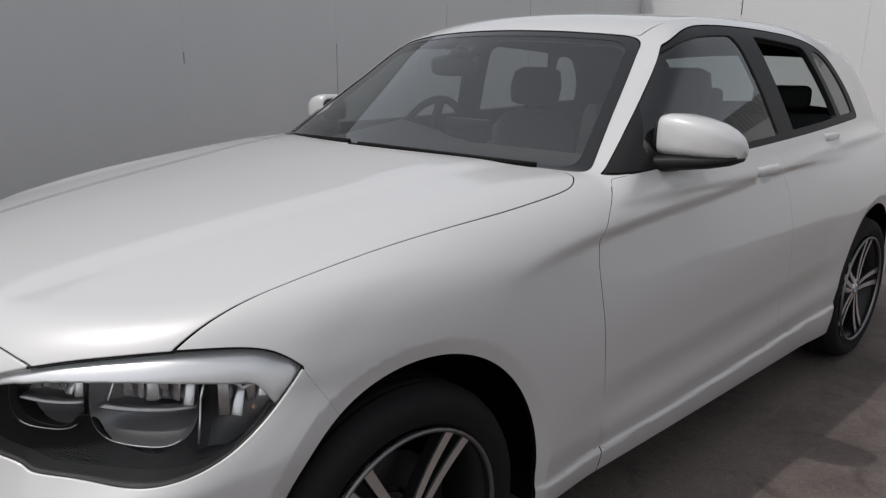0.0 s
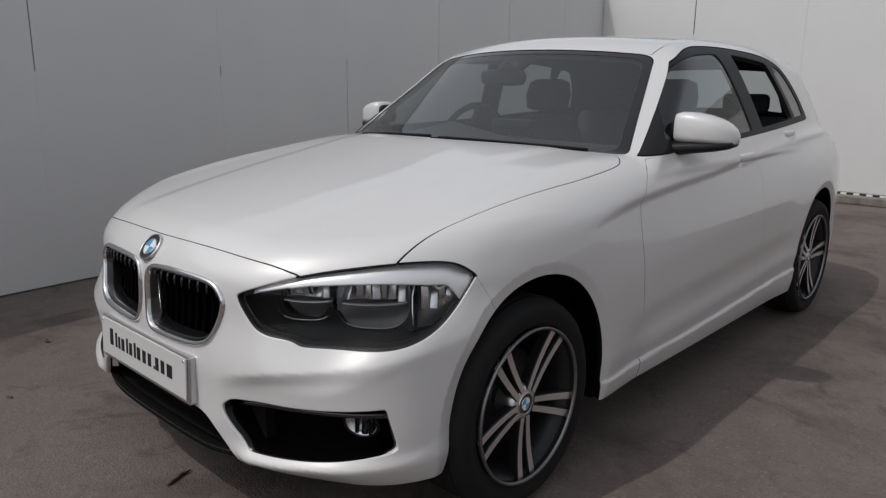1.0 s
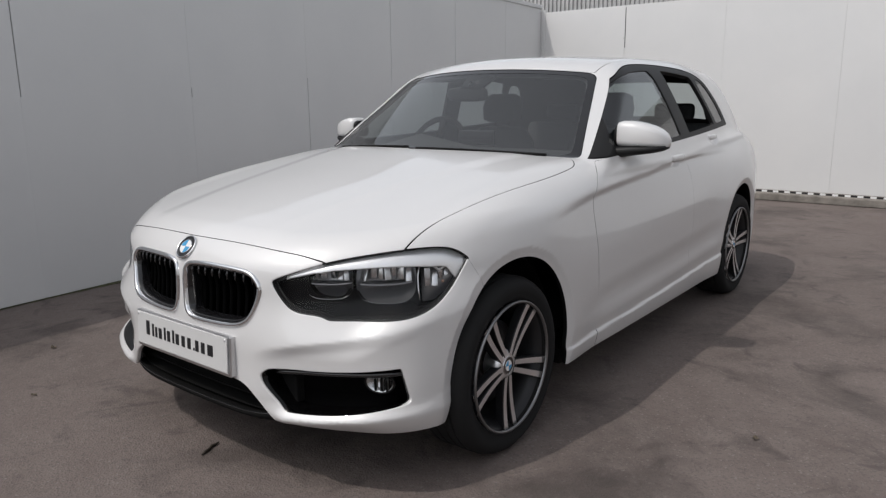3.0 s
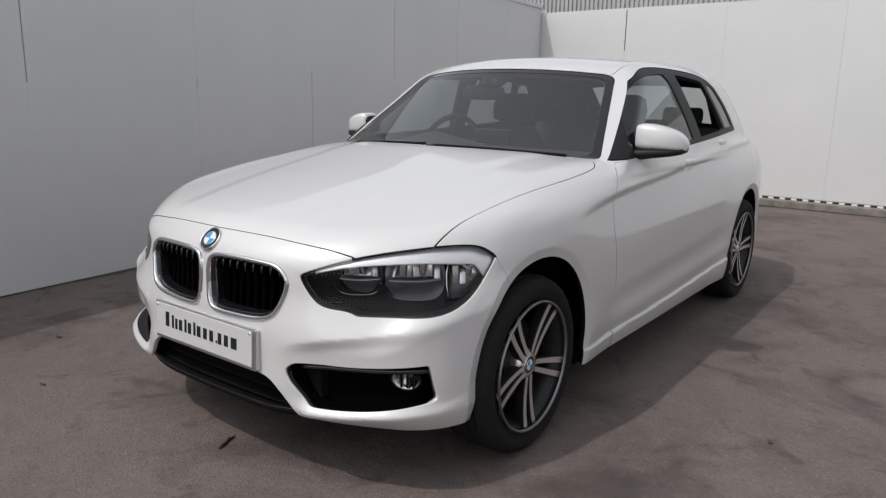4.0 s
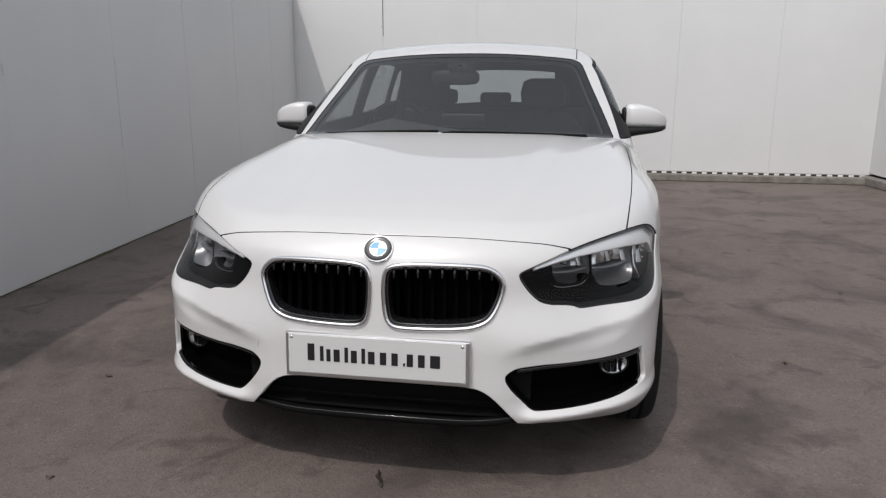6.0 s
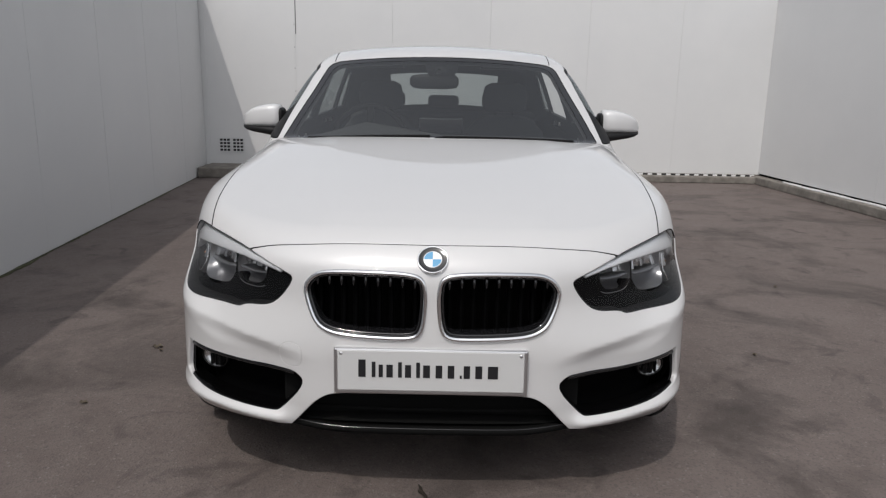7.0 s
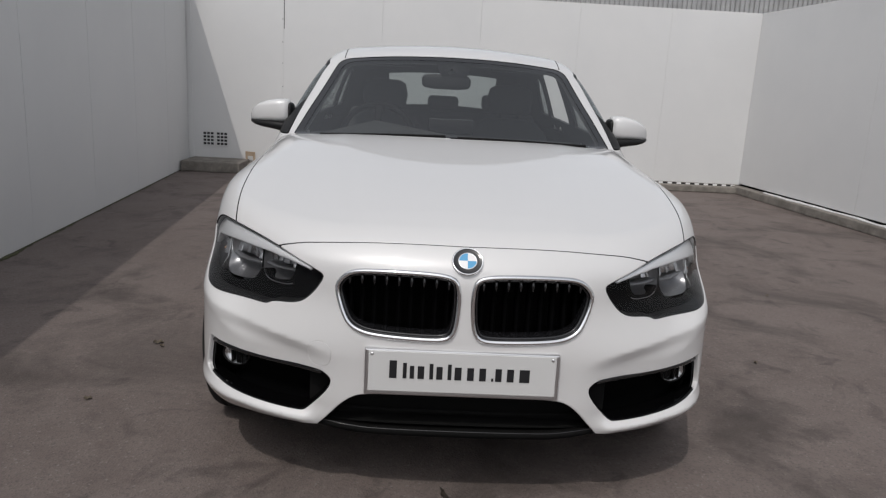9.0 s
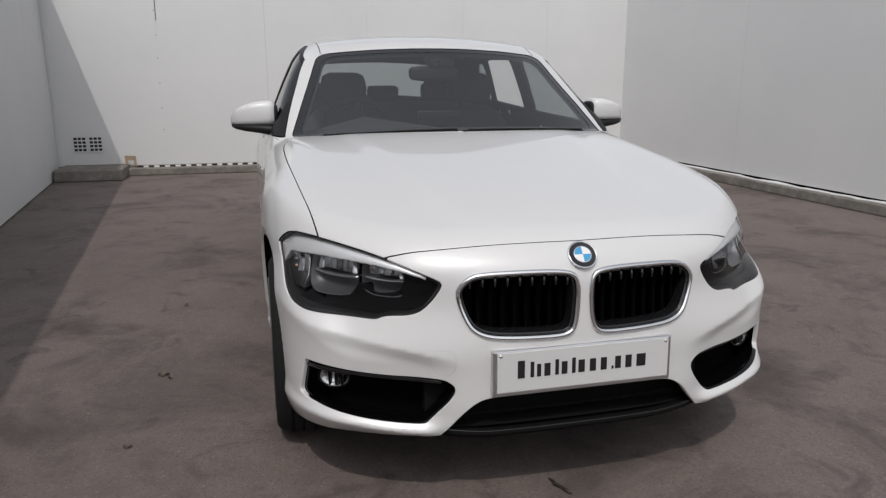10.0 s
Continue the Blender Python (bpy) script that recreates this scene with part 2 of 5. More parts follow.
def inside(u, v, outline):
    """Signed distance to a closed outline, below zero inside."""
    out = np.full(u.shape, 1.0)
    lo, hi = outline.min(0) - 0.06, outline.max(0) + 0.06
    near = np.where((u > lo[0]) & (u < hi[0]) & (v > lo[1]) & (v < hi[1]))[0]
    p = np.stack((u[near], v[near]), 1)
    best, odd = np.full(len(p), 9.0), np.zeros(len(p), bool)
    for a, b in zip(outline, np.roll(outline, -1, axis=0)):
        d = b - a
        if d @ d < 1e-14:
            continue
        t = np.clip(((p - a) @ d) / (d @ d), 0, 1)
        best = np.minimum(best, np.hypot(*(p - a - t[:, None] * d).T))
        if a[1] != b[1]:
            odd ^= ((a[1] > p[:, 1]) != (b[1] > p[:, 1])) & (p[:, 0] < (b[0] - a[0]) * (p[:, 1] - a[1]) / (b[1] - a[1]) + a[0])
    out[near] = np.where(odd, -best, best)
    return out


# ---- the car's outer form: one closed surface, cut into panels further down ----
# x across, y from the front axle to the rear, z up; the front axle stands at y = 0
AXLE_R = 2.69
HUB_Z = 0.312


def top_height(x, y):
    centre = spline(y, (-0.95, -0.70, -0.45, -0.15, 0.15, 0.5, 0.8, 1.7, 2.6, 3.3, 3.7), (0.730, 0.814, 0.872, 0.923, 0.966, 1.012, 1.03, 1.055, 1.080, 1.035, 0.96))
    drop = spline(y, (-0.8, -0.45, 0.0, 0.5, 0.8, 2.6, 3.5), (0.062, 0.052, 0.030, 0.030, 0.040, 0.045, 0.06))
    ridge = spline(y, (-0.75, -0.3, 0.2, 0.6), (0.30, 0.37, 0.44, 0.52))
    dome = 0.006 * (1 - step(x, ridge - 0.05, ridge + 0.05)) * (1 - step(y, 0.5, 0.7)) * step(y, -0.72, -0.5)
    return centre - drop * (x / 0.75)**2 + dome - 0.006


def side_width(y, z):
    w = spline(y, (-0.9, -0.5, -0.26, 0.0, 0.4, 0.8, 1.5, 2.3, 2.7, 3.1, 3.5, 3.7), (0.826, 0.848, 0.857, 0.864, 0.863, 0.866, 0.870, 0.873, 0.871, 0.832, 0.742, 0.69))
    p = spline(z, (0.1, 0.2, 0.27, 0.35, 0.5, 0.65, 0.78, 0.86, 0.92, 0.98, 1.05, 1.2), (0.07, 0.026, 0.010, 0.004, 0.0, 0.0, 0.006, 0.018, 0.04, 0.075, 0.13, 0.27))
    crease = spline(y, (0.0, 0.228, 0.6, 1.285, 2.18, 3.3), (0.775, 0.816, 0.862, 0.905, 0.962, 1.0))
    below = crease - z
    hollow = 0.017 * step(below, -0.006, 0.034) * (1 - step(below, 0.036, 0.27)) * step(y, 0.12, 0.75)
    low = spline(y, (0.3, 1.0, 2.4), (0.43, 0.455, 0.52)) - z
    scoop = 0.009 * step(low, -0.05, 0.04) * (1 - step(low, 0.05, 0.13)) * step(y, 0.45, 0.8) * (1 - step(y, 2.1, 2.4))
    # the sill stands proud below the doors
    under = spline(y, (0.4, 0.68, 1.70, 2.25), (0.274, 0.277, 0.305, 0.328)) - z
    between = step(y, 0.34, 0.42) * (1 - step(y, 2.26, 2.36))
    tuck = between * (0.007 * step(under, -0.09, -0.003) - 0.010 * step(under, -0.004, 0.010))
    # the bumper's lower edge runs on to the wheel arch
    shelf = spline(y, (-0.7, -0.5, -0.35), (0.300, 0.316, 0.352)) - z
    rim = 0.005 * step(shelf, -0.006, 0.020) * (1 - step(y, -0.30, -0.20))
    waist = spline(y, (-0.7, -0.45, -0.25), (0.560, 0.580, 0.600)) - z
    rim = rim - 0.005 * step(waist, -0.006, 0.030) * (1 - step(waist, 0.06, 0.20)) * (1 - step(y, -0.34, -0.22))
    cup = 0.0
    for cy, cz in ((1.575, 0.928), (2.255, 0.998)):
        cup = cup + 0.016 * np.maximum(0, 1 - ((y - cy) / 0.085)**2 - ((z - cz) / 0.042)**2)
    return w - p - hollow - scoop - cup - tuck + rim


NOSE_X = (0.0, 0.2, 0.37, 0.5, 0.62, 0.72, 0.79, 0.835, 0.87, 0.90)
NOSE_UP = (-0.766, -0.757, -0.722, -0.668, -0.578, -0.472, -0.365, -0.275, -0.16, -0.03)
NOSE_LOW = (-0.776, -0.772, -0.755, -0.724, -0.673, -0.608, -0.528, -0.438, -0.305, -0.13)


def front_y(x, z):
    far = step(x, 0.62, 0.84)
    t = step(z, 0.46 + 0.09 * far, 0.66 + 0.05 * far)
    y = spline(x, NOSE_X, NOSE_LOW) * (1 - t) + spline(x, NOSE_X, NOSE_UP) * t
    lean = spline(z, (0.12, 0.2, 0.28, 0.4, 0.52, 0.62, 0.70, 0.735, 0.77, 0.81, 0.86), (0.10, 0.040, 0.004, 0.0, 0.0, 0.002, 0.007, 0.018, 0.044, 0.078, 0.122))
    edge = spline(x, (0.3, 0.42, 0.6, 0.75, 0.88), (0.457, 0.491, 0.526, 0.554, 0.588))
    # below the crease the bumper falls back to the fog lamp, then comes out again as a ledge under it
    below = edge - z
    fall = 0.5 * (below + np.sqrt(below * below + 0.003**2))
    quick = 0.5 * (fall + 0.032 - np.sqrt((fall - 0.032)**2 + 0.012**2))
    slow = 0.5 * (fall + 0.10 - np.sqrt((fall - 0.10)**2 + 0.03**2))
    foot = 0.270 + 0.024 * step(x, 0.45, 0.78) - z
    groove = (0.72 * quick + 0.06 * slow) * step(x, 0.33, 0.50) * (1 - 0.55 * step(x, 0.70, 0.83)) * (1 - step(foot, -0.050, 0.006))
    rise = step(foot, -0.030, 0.008)
    ledge = -0.016 * rise * step(x, 0.40, 0.46)
    chin = 0.5 * (foot - 0.006 + np.sqrt((foot - 0.006)**2 + 0.008**2)) * step(x, 0.40, 0.48)
    return y + lean + groove + ledge + chin


def cabin_height(x, y):
    bow = 0.40 * (1 - step(y, 1.15, 1.9)) - 0.18 * step(y, 2.2, 3.0)
    t = y - bow * x * x
    s = spline(t, (0.3, 0.5, 0.7, 0.9, 1.06, 1.18, 1.4, 1.65, 2.0, 2.4, 2.8, 3.05, 3.2, 3.42, 3.6), (0.885, 1.010, 1.134, 1.260, 1.362, 1.409, 1.441, 1.455, 1.460, 1.455, 1.427, 1.385, 1.285, 1.08, 0.90))
    return s - (0.06 + 0.050 * step(y, 0.85, 1.35)) * x * x


def cabin_width(y, z):
    d = z - 1.0
    b = spline(y, (0.4, 0.75, 1.2, 1.8, 2.3, 2.7, 3.1, 3.5), (0.762, 0.794, 0.808, 0.800, 0.784, 0.755, 0.70, 0.60))
    return b - 0.36 * d - 0.25 * d * np.abs(d)


def body_field(x, y, z):
    x = np.abs(x)
    fy = front_y(x, z)
    slope = (front_y(x + 0.01, z) - fy) / 0.01
    f = (fy - y) / np.sqrt(1 + np.minimum(slope, 2.5)**2)
    t = z - top_height(x, y)
    s = x - side_width(y, z)
    r = y - (3.56 - 0.22 * (x / 0.8)**3 - 0.25 * step(z, 0.85, 1.3))
    low = smax(t, f, 0.05)
    low = smax(low, s, 0.15 - 0.085 * step(y, 0.3, 0.9))
    low = smax(low, r, 0.12)
    for axle, size in ((0.006, 0.012), (AXLE_R - 0.004, 0.009)):
        q = np.hypot(y - axle, (z - HUB_Z) * 0.95)
        ring = 0.36 * np.clip(0.402 - q, 0, 0.06) - size * (1 - step(q, 0.41, 0.66))
        low = low + ring * step(x, 0.60, 0.72)
    low = smax(low, 0.15 - z, 0.02)
    green = smax(z - cabin_height(x, y), x - cabin_width(y, z), 0.035 + 0.07 * step(y, 1.1, 1.5))
    green = smax(green, 0.92 - z, 0.02)
    return -smax(-low, -green, 0.02)


GRID = 0.0096


def body_surface():
    """The body's surface as triangles with their normals: a net over the cells that the surface crosses, drawn onto it."""
    xs = np.arange(0, 0.96, GRID) + GRID / 2
    ys = np.arange(-0.84, 3.66, GRID)
    zs = np.arange(0.12, 1.49, GRID)
    f = body_field(xs[:, None, None], ys[None, :, None], zs[None, None, :]).astype(np.float32)
    f = np.concatenate((f[::-1], f), 0)
    xs = np.concatenate((-xs[::-1], xs))
    neg = f < 0
    nx, ny, nz = (n - 1 for n in f.shape)
    total = np.zeros((nx, ny, nz), np.int8)
    for i in (0, 1):
        for j in (0, 1):
            for k in (0, 1):
                total += neg[i:nx + i, j:ny + j, k:nz + k]
    active = (total > 0) & (total < 8)
    ids = np.full(active.shape, -1)
    cells = np.argwhere(active)
    ids[active] = np.arange(len(cells))
    p = np.stack((xs[cells[:, 0]], ys[cells[:, 1]], zs[cells[:, 2]]), 1) + GRID / 2
    e = 0.002
    for turn in range(6):
        v = body_field(*p.T)
        g = np.stack([(body_field(*(p + d).T) - body_field(*(p - d).T)) / (2 * e) for d in np.eye(3) * e], 1)
        move = (v / np.maximum((g * g).sum(1), 0.05))[:, None] * g
        p = p - np.clip(move, -0.01, 0.01)
    normal = g / np.linalg.norm(g, axis=1)[:, None]
    quads = []
    for axis in range(3):
        a = [slice(1, -1)] * 3
        b = [slice(1, -1)] * 3
        a[axis], b[axis] = slice(0, -1), slice(1, None)
        change = neg[tuple(a)] != neg[tuple(b)]
        at = np.argwhere(change) + 1
        at[:, axis] -= 1
        u, w = (axis + 1) % 3, (axis + 2) % 3
        q = []
        for du, dw in ((-1, -1), (0, -1), (0, 0), (-1, 0)):
            c = at.copy()
            c[:, u] += du
            c[:, w] += dw
            q.append(ids[c[:, 0], c[:, 1], c[:, 2]])
        q = np.stack(q, 1)
        flip = ~neg[at[:, 0], at[:, 1], at[:, 2]]
        q[flip] = q[flip][:, ::-1]
        quads.append(q)
    q = np.concatenate(quads)
    q = q[(q >= 0).all(1)]
    tris = np.concatenate((q[:, (0, 1, 2)], q[:, (0, 2, 3)]))
    return p, normal, tris


def clip(mesh, d):
    """Keeps of a triangle mesh what lies where d is below zero."""
    p, n, tris = mesh
    keep = d < 0
    count = keep[tris].sum(1)
    whole = tris[count == 3]
    cut = []
    for c in (1, 2):
        t = tris[count == c]
        k = keep[t]
        lone = (k if c == 1 else ~k).argmax(1)
        i = np.arange(len(t))
        cut.append(np.stack((t[i, lone], t[i, (lone + 1) % 3], t[i, (lone + 2) % 3]), 1))
    edges = np.concatenate((cut[0][:, (0, 1)], cut[0][:, (0, 2)], cut[1][:, (0, 1)], cut[1][:, (0, 2)]))
    if len(edges) == 0:
        used, back = np.unique(whole, return_inverse=True)
        return p[used], n[used], back.reshape(-1, 3)
    es = np.sort(edges, 1)
    uniq, back = np.unique(es, axis=0, return_inverse=True)
    back = back.reshape(-1) + len(p)
    a, b = uniq.T
    f = np.clip(d[a] / (d[a] - d[b]), 0.02, 0.98)[:, None]
    p2 = np.concatenate((p, p[a] * (1 - f) + p[b] * f))
    n2 = np.concatenate((n, n[a] * (1 - f) + n[b] * f))
    n2 /= np.maximum(np.linalg.norm(n2, axis=1), 1e-9)[:, None]
    m1, m2 = len(cut[0]), len(cut[1])
    e1, e2, e3, e4 = back[:m1], back[m1:2 * m1], back[2 * m1:2 * m1 + m2], back[2 * m1 + m2:]
    one = np.stack((cut[0][:, 0], e1, e2), 1)
    two = np.stack((e3, cut[1][:, 1], cut[1][:, 2]), 1)
    three = np.stack((e3, cut[1][:, 2], e4), 1)
    tris = np.concatenate((whole, one, two, three))
    used, back = np.unique(tris, return_inverse=True)
    return p2[used], n2[used], back.reshape(-1, 3)


def mesh_object(name, p, n, tris, material, parent=None, label="", dark=0):
    me = bpy.data.meshes.new(name)
    me.vertices.add(len(p))
    me.vertices.foreach_set("co", np.ascontiguousarray(p, np.float32).ravel())
    me.loops.add(3 * len(tris))
    me.loops.foreach_set("vertex_index", np.ascontiguousarray(tris, np.int32).ravel())
    me.polygons.add(len(tris))
    me.polygons.foreach_set("loop_start", np.arange(0, 3 * len(tris), 3, dtype=np.int32))
    me.polygons.foreach_set("use_smooth", np.ones(len(tris), bool))
    me.update(calc_edges=True)
    me.normals_split_custom_set_from_vertices([tuple(v) for v in n])
    me.materials.append(material)
    # black on these rim faces paints in the gap's shade; the rim is body-coloured
    if dark:
        me.materials.append(LINER)
        which = np.zeros(len(tris), np.int32)
        which[-dark:] = 1
        me.polygons.foreach_set("material_index", which)
    ob = new(name, me)
    ob.parent = parent
    if label:
        tagged(ob, label)
    return ob


def panel(name, mesh, cuts, material, parent=None, label="", offset=0.0, lip=0.012, round_=0.0025, shaded_lip=False):
    """Cuts a piece out of the body's surface and turns its rim inwards."""
    for c in cuts:
        mesh = clip(mesh, c(*mesh[0].T))
    p, n, tris = mesh
    p = p + n * offset
    dark = 0
    if lip:
        e = np.concatenate((tris[:, (0, 1)], tris[:, (1, 2)], tris[:, (2, 0)]))
        key = np.sort(e, 1)
        _, first, counts = np.unique(key, axis=0, return_index=True, return_counts=True)
        rim = e[first[counts == 1]]
        out = np.zeros_like(p)
        way = np.cross(p[rim[:, 1]] - p[rim[:, 0]], n[rim[:, 0]])
        np.add.at(out, rim[:, 0], way)
        np.add.at(out, rim[:, 1], way)
        out /= np.maximum(np.linalg.norm(out, axis=1), 1e-9)[:, None]
        ids = np.unique(rim)
        number = np.full(len(p), -1)
        number[ids] = np.arange(len(ids))
        base = len(p)
        m = len(ids)
        r1 = p[ids] + (out[ids] * 0.7 - n[ids] * 0.6) * round_
        r2 = p[ids] + out[ids] * round_ - n[ids] * round_ * 2
        r3 = r2 - n[ids] * lip
        n1 = n[ids] + out[ids]
        n1 /= np.linalg.norm(n1, axis=1)[:, None]
        a, b = rim[:, 0], rim[:, 1]
        ka, kb = number[a] + base, number[b] + base
        strips = []
        for i0, i1, j0, j1 in ((a, b, ka, kb), (ka, kb, ka + m, kb + m), (ka + m, kb + m, ka + 2 * m, kb + 2 * m)):
            strips += [np.stack((i1, i0, j0), 1), np.stack((i1, j0, j1), 1)]
        p = np.concatenate((p, r1, r2, r3))
        n = np.concatenate((n, n1, out[ids], out[ids]))
        tris = np.concatenate((tris, *strips))
        # inner rim strips painted black as the shade inside the shut line
        dark = 4 * len(rim) if shaded_lip else 0
    return mesh_object(name, p, n, tris, material, parent, label, dark)


# ---- outlines of the panels ----
def lamp_u(x, y):
    return 1.1 * np.arctan2(np.abs(x), 0.4 - y)


LAMP = smooth_outline([(0.374, 0.690), (0.395, 0.706), (0.539, 0.757), (0.740, 0.784), (0.860, 0.787), (0.925, 0.780), (0.962, 0.764), (0.992, 0.742), (0.992, 0.740), (0.968, 0.708), (0.925, 0.660), (0.87, 0.617), (0.80, 0.592),
                       (0.70, 0.585), (0.565, 0.583), (0.550, 0.585), (0.530, 0.596), (0.45, 0.602), (0.412, 0.632)], 3)
BAND = smooth_outline([(0.488, 0.73), (0.492, 0.675), (0.512, 0.652), (0.56, 0.646), (0.596, 0.648), (0.612, 0.668), (0.634, 0.668), (0.652, 0.640), (0.71, 0.628), (0.77, 0.632), (0.795, 0.650), (0.825, 0.625),
                       (0.885, 0.637), (0.952, 0.695), (0.978, 0.745), (0.955, 0.782), (0.8, 0.785), (0.6, 0.765), (0.52, 0.745)], 2)
HOOD = smooth_outline([(-0.4, -0.697), (0.0, -0.697), (0.2, -0.689), (0.38, -0.664), (0.50, -0.630), (0.545, -0.610), (0.62, -0.59), (0.70, -0.50), (0.703, -0.46), (0.716, -0.38), (0.735, -0.2),
                       (0.75, 0.0), (0.76, 0.2), (0.766, 0.42), (0.765, 0.56), (0.75, 0.615), (0.71, 0.66), (0.5, 0.585), (0.25, 0.515), (0.0, 0.49), (-0.4, 0.49)], 2)
KIDNEY = smooth_outline([(0.012, 0.62), (0.012, 0.685), (0.025, 0.716), (0.065, 0.727), (0.16, 0.730), (0.28, 0.727), (0.33, 0.718), (0.362, 0.687), (0.368, 0.660), (0.352, 0.605),
                         (0.33, 0.562), (0.29, 0.540), (0.23, 0.532), (0.1, 0.528), (0.045, 0.531), (0.020, 0.555)], 2)
FOG = smooth_outline([(0.356, 0.388), (0.388, 0.422), (0.43, 0.427), (0.60, 0.431), (0.74, 0.444), (0.764, 0.447), (0.768, 0.444), (0.770, 0.438), (0.777, 0.40), (0.786, 0.345), (0.786, 0.336), (0.781, 0.327), (0.766, 0.321), (0.62, 0.297),
                      (0.47, 0.286), (0.435, 0.292)], 2)
INTAKE = smooth_outline([(-0.6, 0.376), (0.0, 0.376), (0.26, 0.372), (0.325, 0.352), (0.395, 0.27), (0.42, 0.238), (0.425, 0.1), (0.4, 0.0), (-0.6, 0.0)], 2)
DLO = smooth_outline([(0.720, 0.985), (0.800, 1.065), (1.010, 1.228), (1.257, 1.342), (1.411, 1.382), (1.617, 1.394), (1.925, 1.392), (2.285, 1.376), (2.511, 1.328), (2.655, 1.20), (2.722, 1.065), (2.686, 1.055),
                      (2.542, 1.050), (1.720, 1.012), (0.800, 0.985), (0.740, 0.981)], 2)
PANE_F = smooth_outline([(0.855, 1.008), (0.90, 1.075), (1.05, 1.228), (1.19, 1.310), (1.37, 1.350), (1.607, 1.364), (1.658, 1.358), (1.709, 1.20), (1.740, 1.06), (1.751, 1.035), (1.72, 1.032), (1.308, 1.018)], 2)
PANE_R = smooth_outline([(1.812, 1.362), (1.853, 1.20), (1.884, 1.06), (1.889, 1.042), (1.925, 1.042), (2.398, 1.066), (2.414, 1.07), (2.357, 1.20), (2.290, 1.318), (2.270, 1.336), (2.234, 1.346), (1.853, 1.368)], 2)
PANE_Q = smooth_outline([(2.337, 1.322), (2.409, 1.18), (2.455, 1.085), (2.465, 1.074), (2.481, 1.073), (2.645, 1.080), (2.660, 1.086), (2.614, 1.19), (2.511, 1.294), (2.419, 1.330)], 2)
DOOR_F = np.array([(0.735, 0.972), (0.70, 0.94), (0.655, 0.90), (0.612, 0.85), (0.606, 0.78), (0.612, 0.70), (0.628, 0.55), (0.640, 0.43), (0.642, 0.285), (0.68, 0.266), (1.2, 0.279), (1.70, 0.292),
                   (1.74, 0.345), (1.765, 0.6), (1.755, 0.85), (1.72, 0.95), (1.70, 1.016), (1.2, 0.998), (0.80, 0.982)])
DOOR_R = np.array([(1.701, 1.018), (1.721, 0.952), (1.756, 0.85), (1.766, 0.6), (1.741, 0.345), (1.706, 0.292), (2.20, 0.314), (2.27, 0.45), (2.33, 0.58), (2.45, 0.75), (2.57, 0.93), (2.60, 1.054),
                   (2.2, 1.036)])
GAP = 0.0022


def screen_t(x, y):
    return y - 0.40 * x * x


def on_lamp(x, y, z):
    d = inside(lamp_u(x, y), z, LAMP)
    return np.where(y < 0.1, d, 1.0)


def on_band(x, y, z):
    return np.where(y < 0.1, inside(lamp_u(x, y), z, BAND), 1.0)


def on_hood(x, y, z):
    return np.where(z > 0.70, inside(np.abs(x), y, HOOD), 1.0)


def on_kidney(x, y, z):
    return np.where(y < -0.5, inside(np.abs(x), z, KIDNEY), 1.0)


def on_fog(x, y, z):
    return np.where(y < -0.3, inside(np.abs(x), z, FOG), 1.0)


def on_intake(x, y, z):
    return np.where(y < -0.5, inside(np.abs(x), z, INTAKE), 1.0)


def on_arch(x, y, z):
    d = np.full(x.shape, 1.0)
    for axle, r in ((0.022, 0.362), (AXLE_R + 0.008, 0.362)):
        up = np.maximum(z - HUB_Z, 0)
        q = np.hypot(y - axle + 0.012, up * 0.93) - r - 0.10 * np.maximum(HUB_Z - z, 0)
        d = np.minimum(d, np.where(np.abs(x) > 0.45, q, 1.0))
    return d


def on_dlo(x, y, z):
    edge = cabin_width(y, z) - np.abs(x) - 0.048 + 0.010 * step(y, 1.0, 1.25) - 0.030 * step(y, 1.12, 1.4)
    return np.where(np.abs(x) > 0.40, np.maximum(inside(y, z, DLO), edge), 1.0)


def on_pane(outline):
    return lambda x, y, z: np.where(np.abs(x) > 0.40, inside(y, z, outline), 1.0)


def on_screen(x, y, z, grow=0.0):
    t = screen_t(x, y)
    side = np.abs(x) - (0.728 - 0.282 * (t - 0.49))
    d = smax(np.maximum(0.480 - t, t - 1.078), side, 0.06) - grow
    return np.where(z > 0.9, d, 1.0)


def on_rear_glass(x, y, z):
    t = y + 0.18 * x * x
    return np.maximum(np.maximum(3.10 - t, t - 3.42), np.abs(x) - 0.43)


def on_roof(x, y, z):
    t = screen_t(x, y)
    return np.where(z > 1.1, np.maximum(np.abs(x) - spline(y, (1.0, 1.4, 2.0, 3.1), (0.545, 0.548, 0.542, 0.50)), np.maximum(1.084 - np.where(y < 1.6, t, 2.0), y - 3.06)), 1.0)


def on_door_f(x, y, z):
    return np.where(np.abs(x) > 0.5, inside(y, z, DOOR_F), 1.0)


def on_door_r(x, y, z):
    return np.where(np.abs(x) > 0.5, inside(y, z, DOOR_R), 1.0)


TOW = smooth_outline([(-0.437, 0.434), (-0.370, 0.434), (-0.370, 0.509), (-0.437, 0.509)], 2)
TAIL = smooth_outline([(3.34, 0.86), (3.8, 0.84), (3.8, 0.93), (3.38, 0.93)], 1)


def on_tow(x, y, z):
    return np.where(y < -0.5, inside(x, z, TOW), 1.0)


def on_tail(x, y, z):
    return np.where(np.abs(x) > 0.45, inside(y, z, TAIL), 1.0)


def not_(f, gap=GAP):
    return lambda x, y, z: gap - f(x, y, z)


def in_(f, gap=GAP):
    return lambda x, y, z: f(x, y, z) + gap


